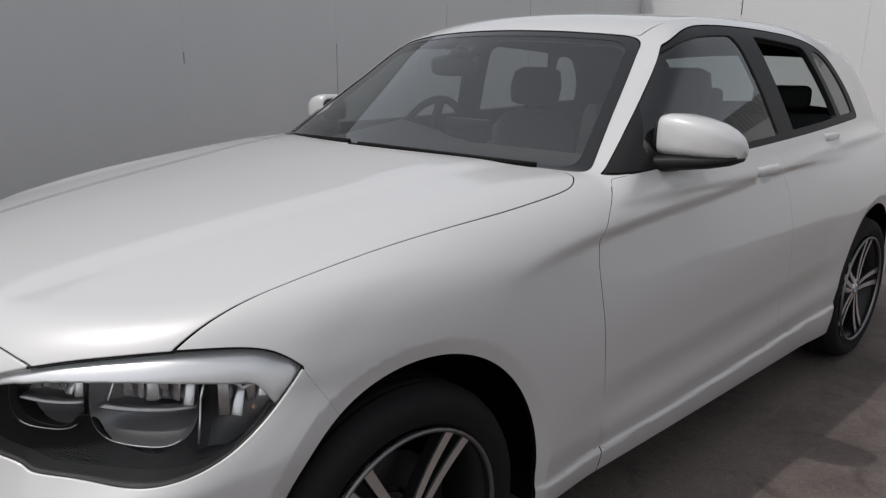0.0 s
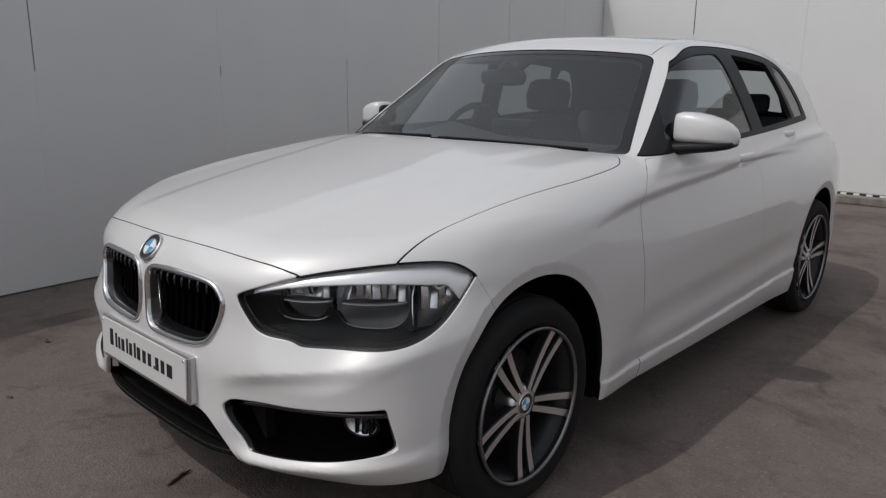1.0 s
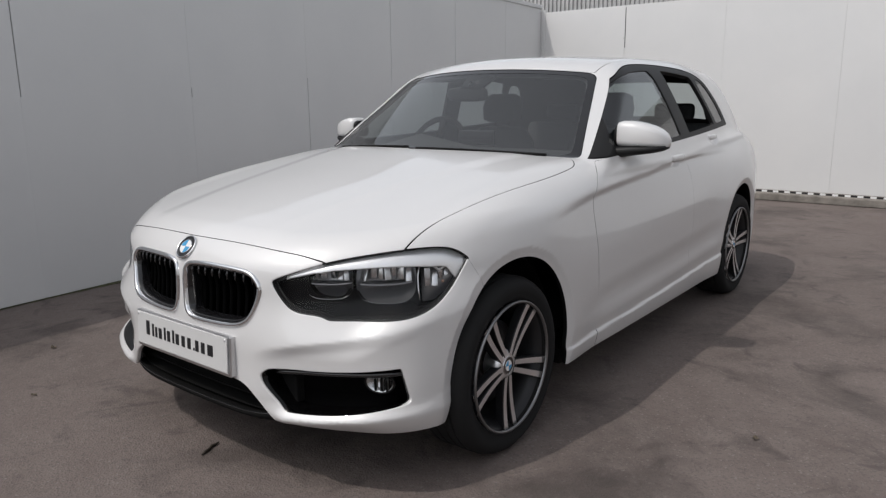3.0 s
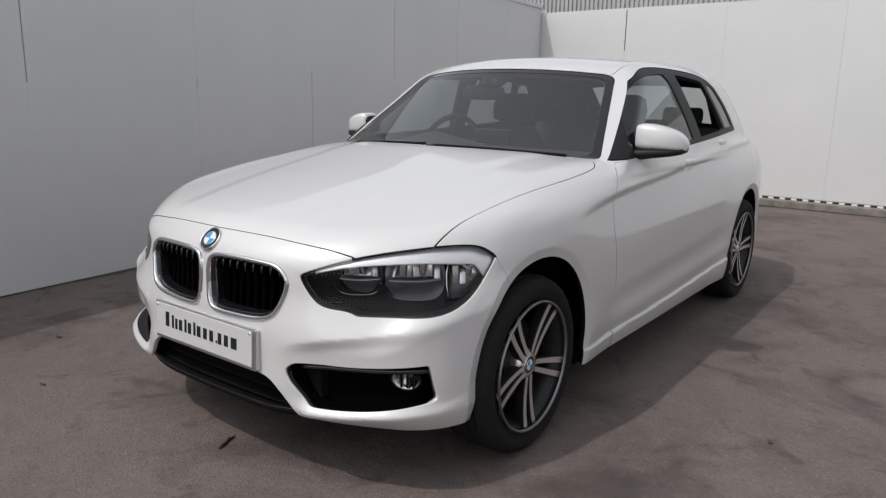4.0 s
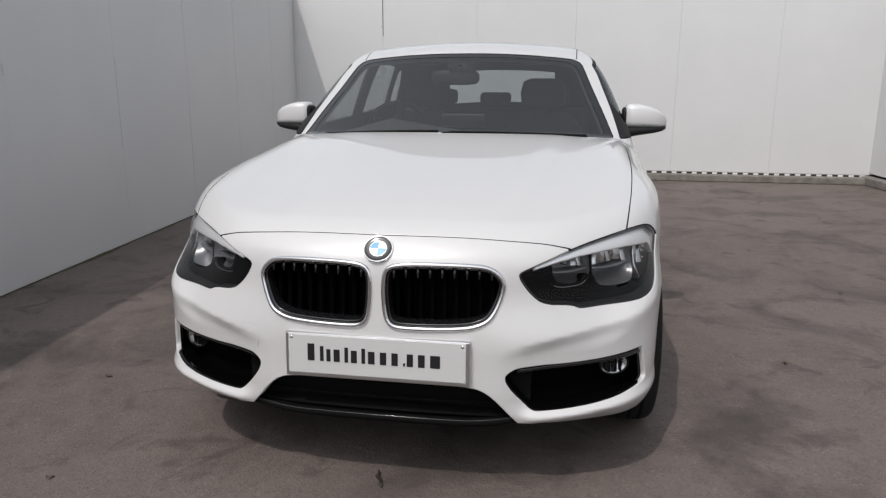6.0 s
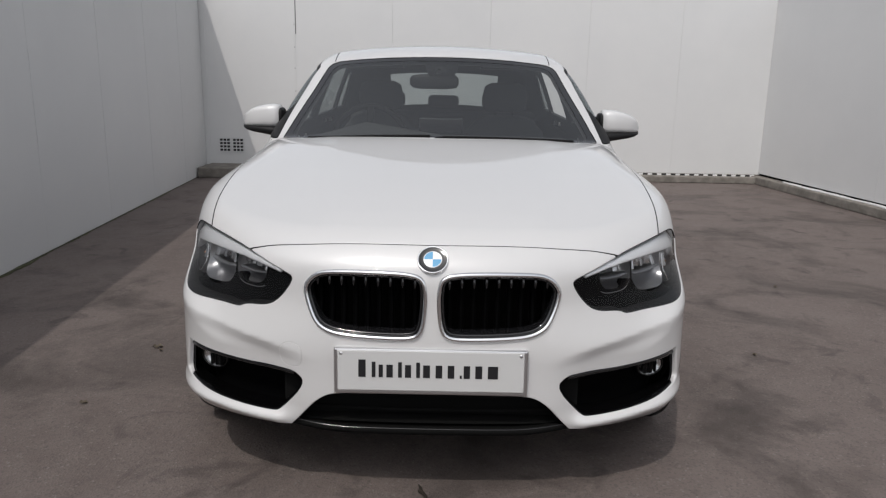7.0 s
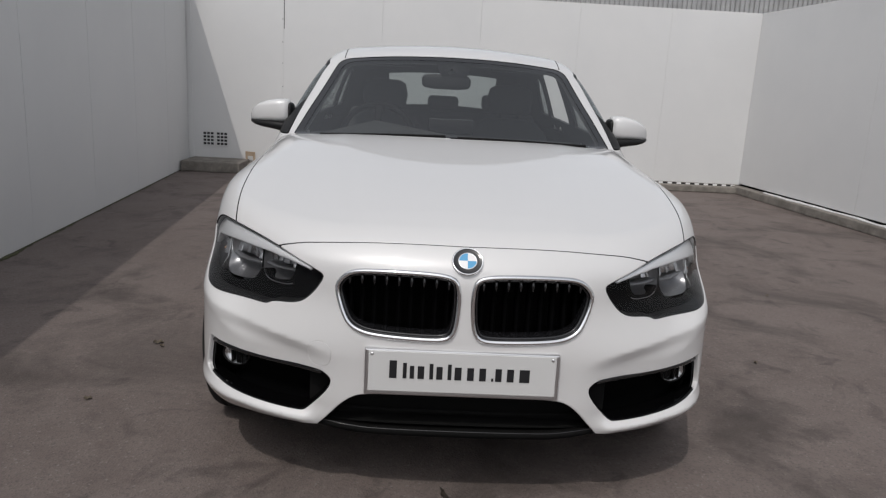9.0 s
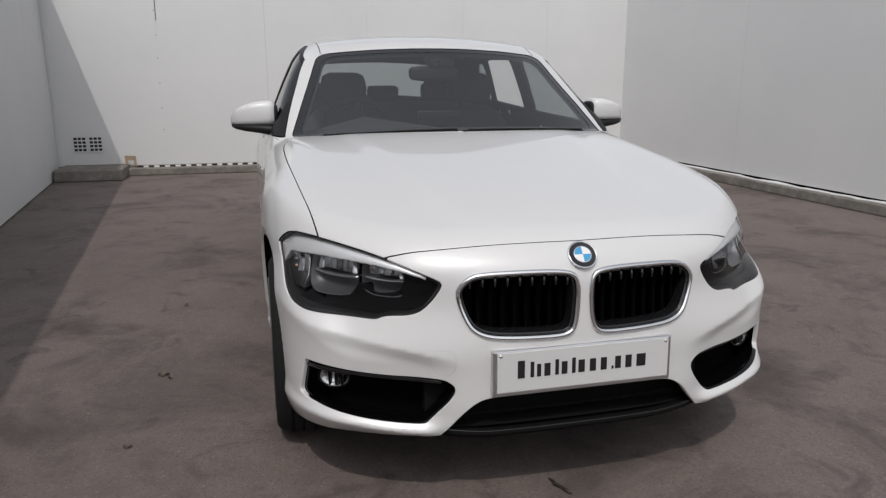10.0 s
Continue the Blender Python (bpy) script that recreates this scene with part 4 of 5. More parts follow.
SHELL = ((0.782, 0.985, 1.072, 0.046, 0.0429), (0.790, 0.984, 1.075, 0.06, 0.0531), (0.810, 0.984, 1.076, 0.066, 0.0559), (0.845, 0.987, 1.075, 0.068, 0.0554), (0.885, 0.994, 1.071, 0.067, 0.0514), (0.925, 1.004, 1.064, 0.062, 0.0452),
         (0.952, 1.016, 1.056, 0.053, 0.0373), (0.970, 1.028, 1.047, 0.041, 0.0282), (0.980, 1.037, 1.039, 0.026, 0.0169))
EDGE = ((0.770, 0.990, 1.067, 0.046, 0.036), (0.775, 0.987, 1.069, 0.056, 0.044), (0.786, 0.985, 1.070, 0.0585, 0.0465))
FOOT = ((0.70, 0.90, 0.974, 0.050, 0.024), (0.75, 0.935, 0.982, 0.052, 0.026), (0.79, 0.960, 0.998, 0.060, 0.026), (0.85, 0.980, 1.006, 0.067, 0.023), (0.92, 0.998, 1.011, 0.061, 0.018), (0.955, 1.013, 1.015, 0.050, 0.014),
        (0.976, 1.027, 1.020, 0.034, 0.009))
for s in (1, -1):
    flip = Matrix.Diagonal((s, 1, 1, 1))

    def put(bm):
        return finish(moved(bm, flip))
    shell = part("door_mirror", put(blob(SHELL, 4.0)), PAINT, car, "white door mirror on a black foot")
    part("inner_edge", put(blob(EDGE, 3.6)), BLACK, shell)
    part("foot", put(blob(FOOT, 2.8)), BLACK, shell)
    part("mirror_glass", put(moved(blob(((-0.002, 0, 0, 0.078, 0.036), (0.002, 0, 0, 0.078, 0.036)), 3.2), pose(0.875, 1.058, 1.066, 0, 0, 90) )), CHROME, shell)
    part("side_repeater", put(tube([(x, y - a * 1.0, 1.034 - 0.03 * (x - 0.85)) for x, y, a in ((0.860, 0.990, 0.060), (0.89, 0.996, 0.060), (0.925, 1.005, 0.057), (0.952, 1.017, 0.050), (0.972, 1.030, 0.036))], 0.0050, 8)), LENS, shell)
    panel("mirror_corner", CABIN, (left if s > 0 else right, in_(on_dlo, 0.003), lambda x, y, z: y - 0.890 + 0.35 * (z - 1.0)), BLACK, car, offset=0.003, lip=0.008)


# ---- door handles ----
for s in (1, -1):
    flip = Matrix.Diagonal((s, 1, 1, 1))
    for y0, y1, z in ((1.490, 1.695, 0.930), (2.175, 2.365, 1.000)):
        pts = np.linspace(y0, y1, 15)
        rings = []
        for k, y in enumerate(pts):
            f = k / 14
            off = 0.029 * min(1, 7 * f, 7 * (1 - f) + 0.1)
            h = 0.0145 + 0.004 * math.sin(math.pi * f)
            x = skin_x(y, z + 0.05) + off - 0.004
            rings.append([(x - 0.014, y, z - h * 0.8), (x - 0.003, y, z - h), (x + 0.003, y, z - h * 0.4), (x + 0.003, y, z + h * 0.4), (x - 0.003, y, z + h), (x - 0.014, y, z + h * 0.8)])
        handle = part("door_handle", finish(moved(loft(rings), flip)), PAINT, car, "white bar door handle")


# ---- wipers ----
def on_glass(x, t, lift):
    y = t + 0.40 * x * x
    return Vector((x, y, float(cabin_height(np.array([abs(x)]), np.array([y]))[0]) + lift))


for x0, x1, t0, t1 in ((-0.62, -0.04, 0.486, 0.494), (-0.02, 0.60, 0.488, 0.494)):
    arm = part("wiper", tube([on_glass(x0 + (x1 - x0) * f, t0 + (t1 - t0) * f, 0.009 + 0.004 * math.sin(math.pi * f)) for f in np.linspace(0, 1, 12)], 0.0045, 8), LINER, car, "black wiper arm and blade")
    part("blade", tube([on_glass(x0 + (x1 - x0) * f, t0 + 0.013 + (t1 - t0) * f, 0.006) for f in np.linspace(0.05, 1.0, 12)], 0.0045, 8), RUBBER, arm)


# ---- wheels ----
def spoke(angle, lean):
    """One bar of a twin spoke, bright on its face and dark on its flanks; it runs from the hub to the rim."""
    bm = bmesh.new()
    rows = []
    for k in range(9):
        f = k / 8
        r = 0.040 + 0.188 * f
        mid = lean * (0.0130 + 0.0155 * f)
        w = 0.0104 + 0.0034 * f
        face = 0.066 + 0.012 * f * f - 0.003 * math.sin(math.pi * f)
        rows.append([Vector((x, c, r)) for x, c in ((face - 0.034, mid - w * 0.75), (face - 0.003, mid - w), (face, mid - w * 0.8), (face, mid + w * 0.8), (face - 0.003, mid + w), (face - 0.034, mid + w * 0.75))])
    turn = Matrix.Rotation(math.radians(angle), 3, "X")
    verts = [[bm.verts.new(turn @ p) for p in row] for row in rows]
    for a, b in zip(verts, verts[1:]):
        for i in range(6):
            f = bm.faces.new((a[i], a[(i + 1) % 6], b[(i + 1) % 6], b[i]))
            f.material_index = 0 if i == 2 else 1
    for row in (verts[0], verts[-1]):
        f = bm.faces.new(row)
        f.material_index = 1
    bmesh.ops.recalc_face_normals(bm, faces=bm.faces)
    return bm


def wheel_set():
    wheel = part("wheel", lathe([(0.2265, 0.088), (0.219, 0.082), (0.205, 0.060), (0.198, 0.02), (0.193, -0.08), (0.215, -0.10)], 72), GREYRIM, car, "twin-spoke alloy wheel with dark pockets")
    part("rim_edge", lathe([(0.2345, 0.083), (0.2340, 0.0905), (0.2305, 0.0925), (0.2255, 0.0895), (0.2245, 0.084)], 96), RIMLIP, wheel)
    tyre = [(0.226, 0.080), (0.236, 0.094), (0.245, 0.100), (0.250, 0.1005), (0.262, 0.106), (0.278, 0.1095), (0.292, 0.106), (0.303, 0.097), (0.3105, 0.084), (0.3145, 0.070)]
    for x in (0.055, 0.020, -0.020, -0.055):
        tyre += [(0.3165, x + 0.011), (0.3165, x + 0.004), (0.309, x + 0.0035), (0.309, x - 0.0035), (0.3165, x - 0.004), (0.3165, x - 0.011)]
    tyre += [(0.3145, -0.070), (0.305, -0.092), (0.28, -0.103), (0.24, -0.096), (0.222, -0.08)]
    part("tyre", lathe(tyre, 96), RUBBER, wheel, "black low-profile tyre")
    for k in range(5):
        for lean in (-1, 1):
            ob = part("spoke", spoke(180 + 72 * k, lean), ALLOY, wheel)
            ob.data.materials.append(GREYRIM)
    part("hub", lathe([(0.0001, 0.063), (0.030, 0.064), (0.044, 0.063), (0.054, 0.057), (0.058, 0.035), (0.062, 0.0)], 40), ALLOY, wheel)
    for k in range(5):
        a = math.radians(36 + 72 * k)
        part("wheel_bolt", moved(lathe([(0.0001, 0.046), (0.007, 0.046), (0.008, 0.044), (0.008, 0.03)], 6), pose(0.016, -0.056 * math.sin(a), 0.056 * math.cos(a))), GREYRIM, wheel)
    cap = badge_set(wheel, pose(0.062, 0, 0), 0.033, "centre_cap")
    for ob in list(cap.children):
        ob.parent = wheel
    part("brake_disc", lathe([(0.07, 0.012), (0.148, 0.012), (0.150, 0.010), (0.150, -0.012), (0.07, -0.012)], 56), GREYRIM, wheel)
    part("caliper", box(-0.03, 0.022, 0.095, 0.165, -0.06, 0.075, 0.012), GREYRIM, wheel)
    return wheel


wheel = wheel_set()
for ob in wheel.children:
    if ob.name.split(".")[0] in ("spoke", "hub", "wheel_bolt", "centre_cap", "rim", "inner_ring", "quarter", "rim_edge"):
        ob.location.x = 0.020
wheel.matrix_basis = pose(0.752, 0, 0.3165, 0, 0, 0)
for x, y, turn, roll in ((0.758, 2.597, 0, 22), (-0.752, 0, 180, 10), (-0.758, 2.597, 180, 40)):
    copy_thing(wheel, pose(x, y, 0.3165, 0, 0, turn) @ pose(0, 0, 0, roll))
for s in (1, -1):
    for y in (0.0, AXLE_R - 0.012):
        bm = bmesh.new()
        rows = []
        for x, r in ((0.50, 0.05), (0.50, 0.385), (0.72, 0.385), (0.775, 0.378)):
            rows.append([(s * x, y + r * math.cos(a), HUB_Z + 0.006 + r * math.sin(a) * 1.01) for a in (math.radians(-8 + 196 * k / 40) for k in range(41))])
        part("arch_liner", loft(rows, False, False), LINER, car, "black wheel arch liner")
part("underbody", joined(box(-0.50, 0.50, -0.62, 3.35, 0.215, 0.25), box(-0.70, 0.70, -0.52, -0.42, 0.24, 0.27), box(-0.80, 0.80, 0.42, 2.24, 0.185, 0.245)), LINER, car, "black underbody trays")

# ---- cabin ----
dash = []
for x, y0, z1 in ((-0.70, 0.80, 0.965), (-0.60, 0.72, 0.985), (-0.37, 0.66, 1.005), (0.0, 0.62, 0.995), (0.37, 0.66, 0.99), (0.60, 0.72, 0.982), (0.70, 0.80, 0.965)):
    bulge = 0.045 if -0.5 < x < -0.2 else 0.0
    dash.append([(x, y0, z1 - 0.05), (x, y0 + 0.10, z1 - 0.012), (x, y0 + 0.24, z1 + bulge * 0.6), (x, y0 + 0.36, z1 + bulge), (x, y0 + 0.44, z1 - 0.015), (x, y0 + 0.47, z1 - 0.09), (x, y0 + 0.42, z1 - 0.30), (x, y0 + 0.05, z1 - 0.40)])
dashboard = part("dashboard", loft(dash), TRIM, car, "dark soft-touch dashboard")
part("screen_display", box(-0.11, 0.11, 1.00, 1.02, 1.00, 1.075, 0.006), GLOSS, dashboard)
tilt_w = pose(-0.37, 1.16, 0.955, -24, 0, 0)
ringpts = [(0.182 * math.cos(2 * math.pi * k / 40), 0, 0.182 * math.sin(2 * math.pi * k / 40)) for k in range(40)]
steering = part("steering_wheel", moved(tube(ringpts, 0.0155, 10, True), tilt_w), LINER, car, "black leather steering wheel")
part("hub", moved(box(-0.075, 0.075, -0.03, 0.03, -0.065, 0.06, 0.02), tilt_w), LINER, steering)
for a in (0, 180, 270):
    part("spoke", moved(moved(box(0.05, 0.178, -0.012, 0.012, -0.018, 0.018, 0.006), pose(0, 0, 0, 0, a, 0)), tilt_w), LINER, steering)


def seat(x, y):
    def slab_rows(rows, n=20, power=3.2):
        rings = []
        for cx, cy, cz, w, d in rows:
            ring = []
            for k in range(n):
                t = 2 * math.pi * k / n
                c, q = math.cos(t), math.sin(t)
                ring.append((cx + w * abs(c)**(2 / power) * (1 if c > 0 else -1), cy + d * abs(q)**(2 / power) * (1 if q > 0 else -1), cz))
            rings.append(ring)
        return loft(rings)
    base = part("front_seat", moved(slab_rows([(x, y - 0.24, 0.34, 0.22, 0.22), (x, y - 0.24, 0.42, 0.25, 0.26), (x, y - 0.25, 0.50, 0.25, 0.27), (x, y - 0.25, 0.54, 0.22, 0.24)]), Matrix()), FABRIC, car, "black cloth front seat")
    part("backrest", slab_rows([(x, y, 0.48, 0.22, 0.07), (x, y + 0.03, 0.62, 0.245, 0.075), (x, y + 0.07, 0.82, 0.255, 0.07), (x, y + 0.11, 0.97, 0.23, 0.06), (x, y + 0.13, 1.04, 0.17, 0.05), (x, y + 0.135, 1.06, 0.12, 0.03)]), FABRIC, base)
    part("headrest", slab_rows([(x, y + 0.125, 1.085, 0.09, 0.03), (x, y + 0.125, 1.10, 0.125, 0.05), (x, y + 0.13, 1.17, 0.135, 0.055), (x, y + 0.14, 1.235, 0.12, 0.045), (x, y + 0.14, 1.255, 0.08, 0.02)]), FABRIC, base)
    for dx in (-0.05, 0.05):
        part("headrest_post", tube([(x + dx, y + 0.13, 1.03), (x + dx, y + 0.13, 1.11)], 0.006, 8), BLACK, base)
    return base


seat(0.37, 1.66)
seat(-0.37, 1.72)
bench = part("rear_bench", box(-0.66, 0.66, 2.10, 2.58, 0.35, 0.55, 0.05, 3), FABRIC, car, "black cloth rear bench")
part("backrest", moved(box(-0.66, 0.66, -0.07, 0.07, 0, 0.58, 0.05, 3), pose(0, 2.56, 0.50, -16)), FABRIC, bench)
for x, w in ((-0.40, 0.125), (0.0, 0.11), (0.40, 0.125)):
    part("headrest", box(x - w, x + w, 2.68, 2.77, 1.08, 1.165 if x == 0 else 1.185, 0.03, 3), FABRIC, bench)
part("parcel_shelf", box(-0.6, 0.6, 2.8, 3.35, 0.98, 1.0, 0.006), TRIM, car)
part("cabin_floor", box(-0.74, 0.74, 0.5, 3.3, 0.25, 0.30), LINER, car)
mirror = part("rear_view_mirror", moved(blob(((-0.118, 0, 0, 0.010, 0.016), (-0.105, 0, 0, 0.018, 0.030), (-0.06, 0, 0, 0.022, 0.036), (0.06, 0, 0, 0.022, 0.036), (0.105, 0, 0, 0.018, 0.030), (0.118, 0, 0, 0.010, 0.016)), 2.8), pose(-0.035, 0.98, 1.252)), BLACK, car, "black rear-view mirror")
part("sensor_pod", loft([[(x * w, y + dy, z) for x, dy in ((-1, 0), (1, 0), (0.8, 0.05), (-0.8, 0.05))] for w, y, z in ((0.085, 1.066, 1.345), (0.075, 1.00, 1.306), (0.060, 0.955, 1.278))]), BLACK, mirror)
part("stalk", tube([(-0.03, 0.98, 1.27), (-0.01, 0.99, 1.30), (0.0, 1.0, 1.290)], [0.014, 0.016, 0.016], 12), GRILLE, mirror)
for s in (1, -1):
    part("sun_visor", box(s * 0.34 - 0.14, s * 0.34 + 0.14, 1.24, 1.38, 1.322, 1.337, 0.006), TRIM, car)


# ---- overall proportions of the bodywork; the wheels stay round ----
BODY = Matrix.Translation((0, 0.020, 0)) @ Matrix.Diagonal((1.008, 0.960, 1.0, 1))
for ob in car.children:
    if not ob.name.startswith("wheel"):
        ob.matrix_basis = BODY @ ob.matrix_basis


# ---- ground and walls ----
def slab(name, bm, material, label, category="", kind="structure"):
    return tagged(part(name, bm, material), label, category, kind=kind)


bm = bmesh.new()
bmesh.ops.create_grid(bm, x_segments=4, y_segments=4, size=400)
slab("ground", bm, ASPHALT, "worn grey-brown tarmac yard with dark stains", "ground")

LEAN = math.degrees(math.atan(0.09))
west = new("wall_west")
west.matrix_world = pose(-2.63, 0, 0, 0, 0, LEAN)
tagged(west, "white painted panel wall in shade, joints showing dark", "wall", kind="structure")
part("backing", box(-0.16, -0.03, -16, 7.20, 0.0, 2.44), LINER, west)
JOINTS = [-0.08 + 1.25 * k for k in range(-12, 7)]
edges = [-16.0] + [j for j in JOINTS if j < 7.2] + [7.23]
for a, b in zip(edges, edges[1:]):
    part("wall_panel", box(-0.03, 0.0, a + 0.003, b - 0.003, 0.006, 2.45, 0.002, 1), WALLPAINT, west)
OPEN = {-1: ((1.1, 2.3),), 0: ((1.27, 2.45),), 1: ((1.26, 1.33),), 2: ((0.74, 1.42),), 3: ((0.40, 0.98), (1.42, 2.45)), 4: ((0.02, 0.10), (1.28, 2.45)), 5: ((0.03, 0.12),)}
for k, j in enumerate(edges[1:-1]):
    n = k - 12
    cuts = OPEN.get(n, ((1.5, 2.2),))
    z = 0.01
    for lo, hi in (*cuts, (2.44, 2.45)):
        if lo - z > 0.02:
            part("joint_filler", box(-0.025, 0.0012, j - 0.006, j + 0.006, z, lo), WALLPAINT, west)
        z = hi
part("outer_sheet", box(-0.18, -0.16, -16, 7.20, 0.0, 2.45), STEEL, west)
capping = part("capping", box(-0.18, 0.02, -16, 7.23, 2.45, 2.50, 0.006), WALLPAINT, west)

north = new("wall_north")
tagged(north, "sunlit white painted panel wall with fixing heads", "wall", kind="structure")
part("backing", box(-3.3, 4.7, 7.235, 7.36, 0.1, 2.376), LINER, north)
part("outer_sheet", box(-3.3, 4.7, 7.36, 7.38, 0.0, 2.376), STEEL, north)
part("capping", box(-3.3, 4.7, 7.237, 7.39, 2.378, 2.394), WALLPAINT, north)
seams = (-3.30, -2.02, -0.72, 0.575, 1.88, 3.10, 4.62)
for a, b in zip(seams, seams[1:]):
    part("wall_panel", box(a + 0.0008, b - 0.0008, 7.2, 7.235, 0.112, 2.396), WALLPAINT, north)
for x in seams[1:2]:
    part("cover_strip", box(x - 0.014, x + 0.014, 7.1965, 7.2, 0.115, 2.396, 0.001, 1), WALLPAINT, north)
part("open_joint", box(seams[1] + 0.0145, seams[1] + 0.023, 7.1975, 7.1995, 1.86, 2.37), INK, north)
for x in seams[1:2]:
    for z in (0.55, 0.82, 1.12, 1.42, 1.69, 1.98):
        part("fixing_head", moved(lathe([(0.0001, 0.004), (0.007, 0.003), (0.009, 0.0)], 10), pose(x, 7.1965, z, 0, 0, -90)), STEEL, north)
part("corner_trim", box(-3.255, -3.205, 7.19, 7.199, 0.12, 2.43, 0.003), WALLPAINT, north)
east = new("wall_east")
east_turn = pose(4.31, 7.2, 0, 0, 0, math.degrees(math.atan(0.075)))
east.matrix_world = east_turn
tagged(east, "white painted panel wall beside a concrete kerb", "wall", kind="structure")
part("backing", box(0.03, 0.16, -22, 0.1, 0.1, 2.376), LINER, east)
for k in range(-9, 0):
    part("wall_panel", box(0, 0.03, k * 2.44 + 0.001, (k + 1) * 2.44 - 0.001, 0.128, 2.396, 0.002, 1), WALLPAINT, east)
part("outer_sheet", box(0.16, 0.18, -22, 0.1, 0.0, 2.376), STEEL, east)
part("capping", box(0.032, 0.19, -22, 0.1, 2.378, 2.394), WALLPAINT, east)
slab("kerb_north", joined(box(-2.55, 4.5, 7.02, 7.2, 0, 0.088, 0.012), box(-2.55, 4.3, 7.15, 7.199, 0.088, 0.112)), CONCRETE, "weathered concrete kerb along the wall", "kerb")
slab("kerb_stub", box(-3.21, -2.46, 6.62, 7.19, 0, 0.135, 0.015), CONCRETE, "weathered concrete upstand in the corner", "kerb")
k = slab("kerb_east", box(-0.12, 0.02, -22, -0.02, 0, 0.10, 0.012), CONCRETE, "weathered concrete kerb with crumbling render", "kerb")
k.matrix_world = east_turn
rows = []
for i in range(160):
    y = -0.7 - i * 0.09
    a = 0.03 + 0.05 * noise.noise((y * 1.1, 0, 0)) + 0.035 * noise.noise((y * 7, 3, 0))
    h = 0.006 + 0.014 * noise.noise((y * 3, 5, 0)) + 0.006 * noise.noise((y * 13, 5, 0))
    rows.append([(-0.012, y, 0.101), (-0.012, y, 0.108 + h), (-0.02 - max(a, 0.0) * 0.6, y, 0.104 + h), (-0.03 - max(a, 0.0), y, 0.101)])
k = slab("render_strip", loft(rows), WALLPAINT, "crumbling white render along the kerb", "render")
k.matrix_world = east_turn
for i in range(52):
    x = -2.36 + i * 0.127
    if x < 4.22:
        part("weep_vent", box(x, x + 0.060, 7.146, 7.152, 0.070 + 0.004 * (i % 2), 0.108), INK, north)
    part("pale_block", box(x + 0.064, x + 0.122, 7.144, 7.151, 0.086, 0.111), WHITE, north)


# ---- air vents low on the wall ----
def air_vent(x):
    vent = tagged(new("air_vent"), "white square louvred air vent set in the wall", "vent", "air vents on the wall")
    part("backing", box(0, 0.175, -0.002, 0.002, 0, 0.185), INK, vent)
    for i in range(4):
        part("bar", box(-0.003 + i * 0.0567, 0.009 + i * 0.0567, -0.012, -0.002, 0, 0.185, 0.002, 1), WALLPAINT, vent)
    for i in range(5):
        part("louvre", box(0, 0.178, -0.010, -0.0025, -0.004 + i * 0.0455, 0.012 + i * 0.0455, 0.002, 1), WALLPAINT, vent)
    vent.matrix_world = pose(x, 7.197, 0.290) @ Matrix.Diagonal((0.86, 1, 1, 1))
    return vent


air_vent(-3.085)
air_vent(-2.905)
b = prism([(0, 0), (0.028, 0), (0.028, 0.07), (0.10, 0.07), (0.10, 0), (0.128, 0), (0.128, 0.12), (0.0, 0.13)], 0.02, 0.002)
WOOD = mottled(mat("bare_softwood", (0.4, 0.3, 0.2), 0.7), ((0.34, 0.25, 0.17), (0.46, 0.36, 0.26)), 14.0, 6.0)
ob = tagged(part("wooden_offcut", b, WOOD), "pale wooden offcut leaning at the foot of the wall", "offcut")
ob.matrix_world = pose(-2.50, 7.12, 0.113, 6, 0, 0)

# ---- grey cladding of the building beyond the wall ----
bm = bmesh.new()
rows = []
n = 260
for i in range(n):
    x = -9.5 + i * 0.076
    rows += [(x, 0.0), (x + 0.022, 0.0), (x + 0.032, 0.024), (x + 0.064, 0.024)]
low = [bm.verts.new((x, 9.0 - d, 0.0)) for x, d in rows]
high = [bm.verts.new((x, 9.0 - d, 3.3)) for x, d in rows]
for i in range(len(rows) - 1):
    bm.faces.new((low[i], low[i + 1], high[i + 1], high[i]))
tagged(part("cladding", finish(bm, False), STEEL), "grey corrugated metal cladding of a building", "cladding", kind="structure")

# ---- dirt and litter ----
MOSS = mottled(mat("moss_and_grit", (0.1, 0.1, 0.06), 0.95), ((0.045, 0.042, 0.028), (0.10, 0.105, 0.05)), 22.0, 8.0, (0.9, 1.0), 0.6, 140.0)
rows = []
for i in range(260):
    y = -3.0 + i * 0.0365
    w = 0.008 + 0.05 * noise.noise((y * 1.3, 1, 0)) + 0.02 * noise.noise((y * 11, 2, 0))
    h = 0.003 + 0.010 * noise.noise((y * 4.3, 7, 0))
    rows.append([(-0.02, y, 0.0), (-0.02, y, 0.004 + max(h, 0)), (0.4 * max(w, 0.004), y, 0.003 + 0.6 * max(h, 0)), (max(w, 0.004) + 0.006, y, 0.002)])
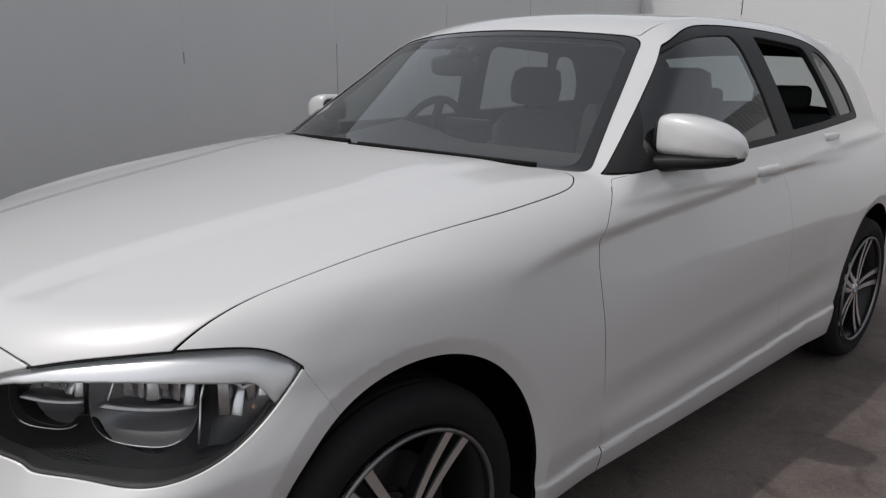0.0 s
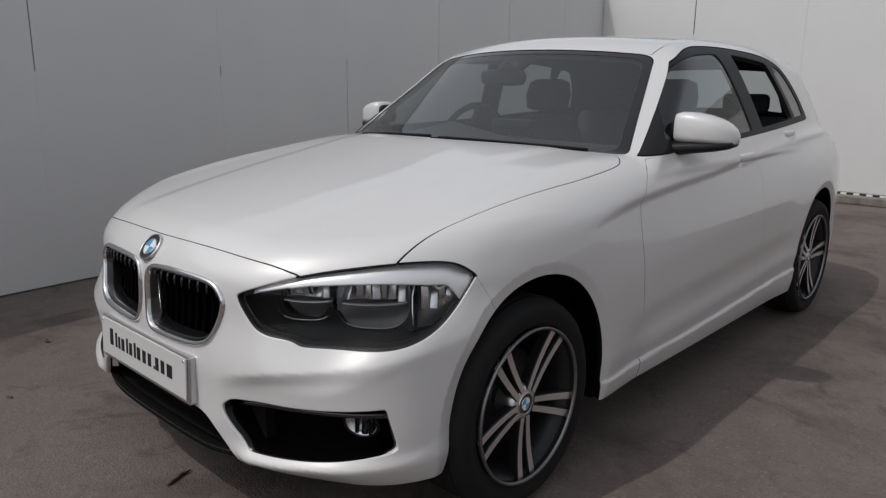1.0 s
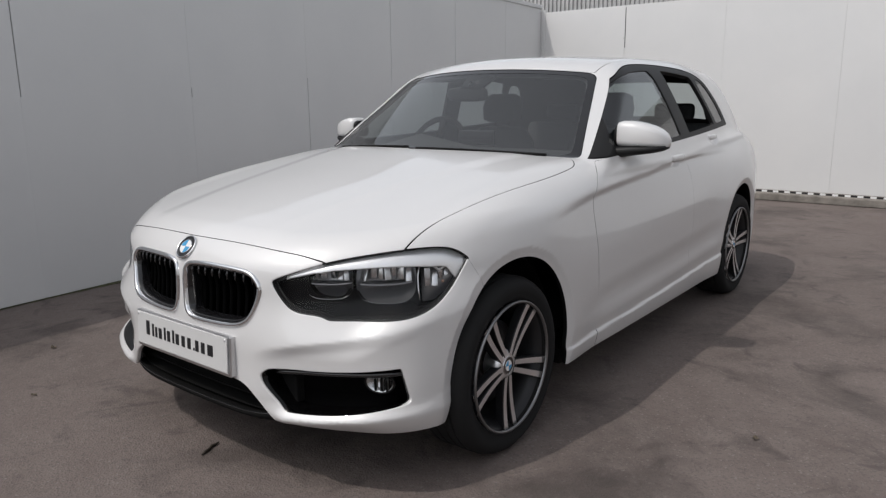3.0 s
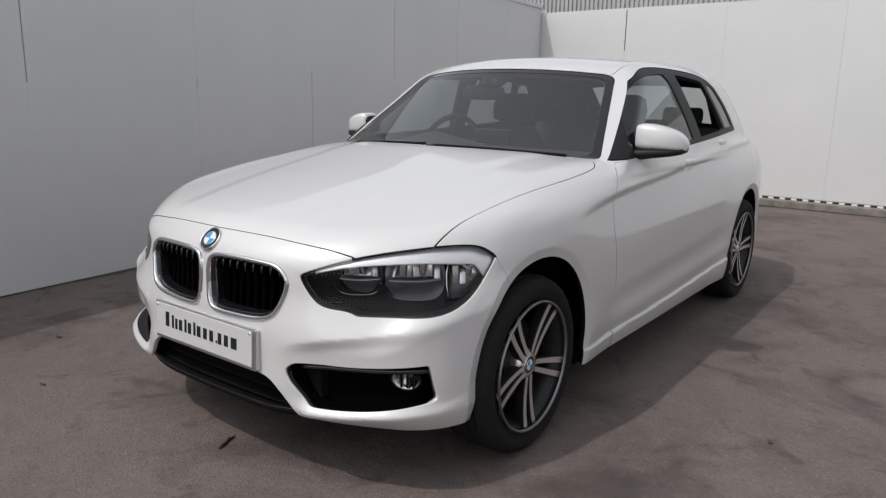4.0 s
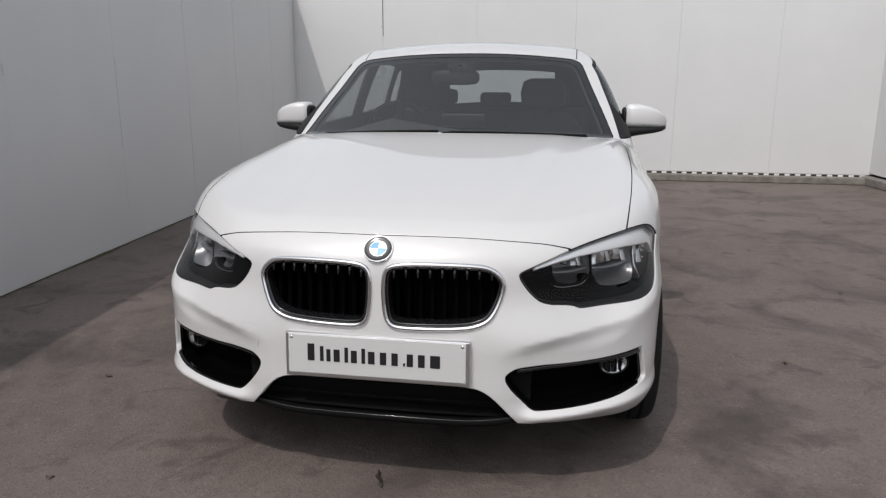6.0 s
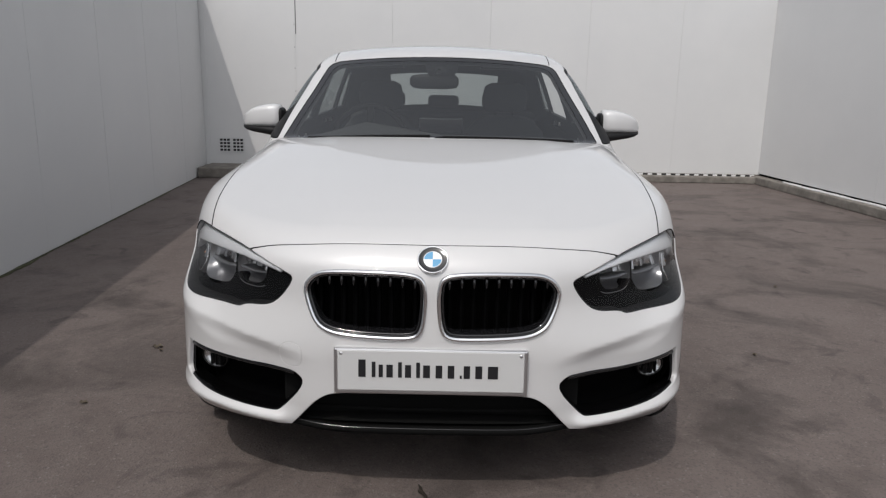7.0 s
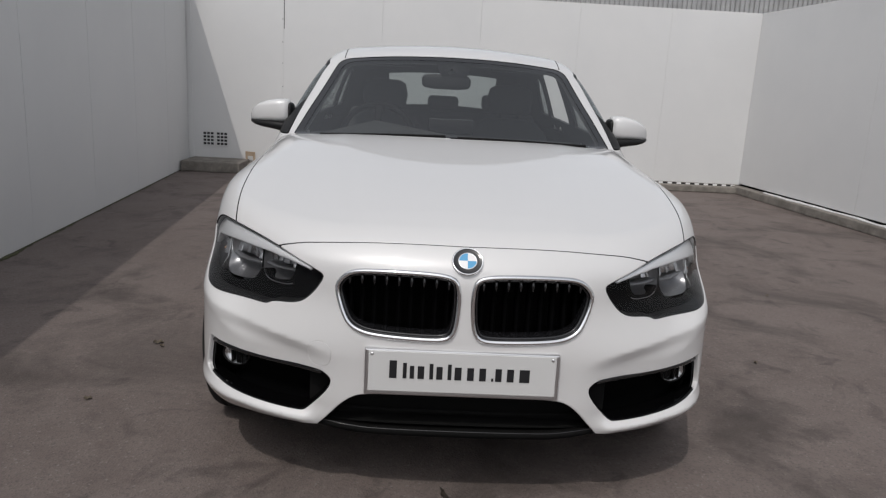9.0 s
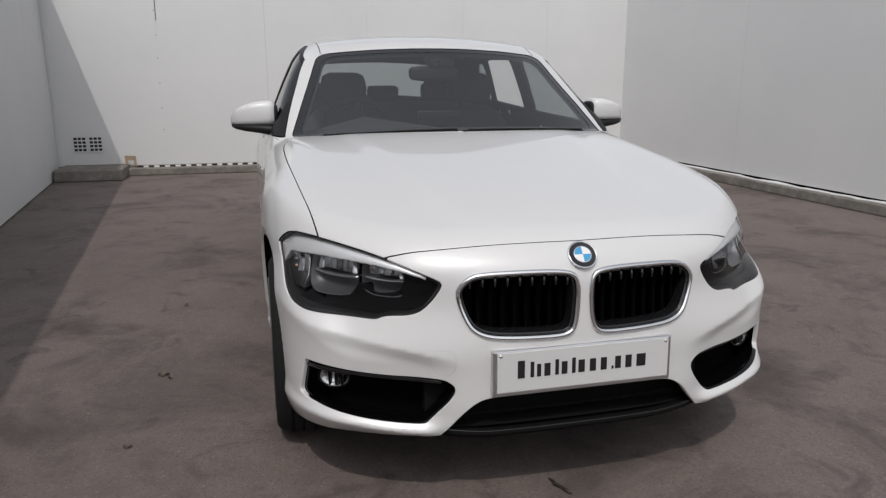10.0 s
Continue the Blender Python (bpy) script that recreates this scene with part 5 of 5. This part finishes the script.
moss = tagged(part("moss_strip", loft(rows), MOSS), "moss and grit gathered at the wall's foot", "moss", kind="stuff")
moss.matrix_world = pose(-2.63, 0, 0, 0, 0, LEAN)
BARK = mottled(mat("dry_twig", (0.05, 0.04, 0.03), 0.9), ((0.02, 0.017, 0.014), (0.05, 0.04, 0.03)), 60.0)
LEAF = mottled(mat("dry_leaf", (0.12, 0.09, 0.06), 0.8), ((0.06, 0.05, 0.035), (0.16, 0.12, 0.08)), 40.0)
twig = [(-0.002, -0.695), (-0.010, -0.675), (-0.016, -0.655), (-0.030, -0.635), (-0.028, -0.62), (-0.036, -0.600)]
part_ob = part("twig", tube([(x, y, 0.006) for x, y in twig], [0.003, 0.006, 0.005, 0.007, 0.005, 0.002], 6), BARK)
tagged(part_ob, "short dark twig lying on the tarmac", "twig")


def leaf(x, y, size, turn):
    bm = bmesh.new()
    mid = [bm.verts.new((size * (k / 5 - 0.5), 0, 0.004 + 0.10 * size * math.sin(k * 0.9))) for k in range(6)]
    up = [bm.verts.new((size * (k / 5 - 0.5), 0.33 * size * math.sin(math.pi * (k + 0.2) / 5.4), 0.006 + 0.28 * size * (0.5 + 0.5 * math.sin(k * 2.1)))) for k in range(6)]
    dn = [bm.verts.new((size * (k / 5 - 0.5), -0.30 * size * math.sin(math.pi * (k + 0.2) / 5.4), 0.005 + 0.16 * size * (0.5 + 0.5 * math.cos(k * 1.7)))) for k in range(6)]
    for a, b in ((mid, up), (dn, mid)):
        for k in range(5):
            bm.faces.new((a[k], a[k + 1], b[k + 1], b[k]))
    ob = tagged(part("dry_leaf", finish(bm), LEAF), "small curled dry leaf on the tarmac", "leaf", "dry leaves on the ground")
    ob.matrix_world = pose(x, y, 0, 0, 0, turn)


for x, y, size, turn in ((-1.317, 0.55, 0.045, 20), (-1.287, 0.51, 0.03, 110), (-1.307, 1.51, 0.035, 60), (-1.365, -0.06, 0.03, 10), (-1.607, -0.49, 0.04, 150), (1.525, 0.6, 0.03, 80), (2.17, 1.83, 0.03, 30), (-1.05, -0.82, 0.025, 45)):
    leaf(x, y, size, turn)
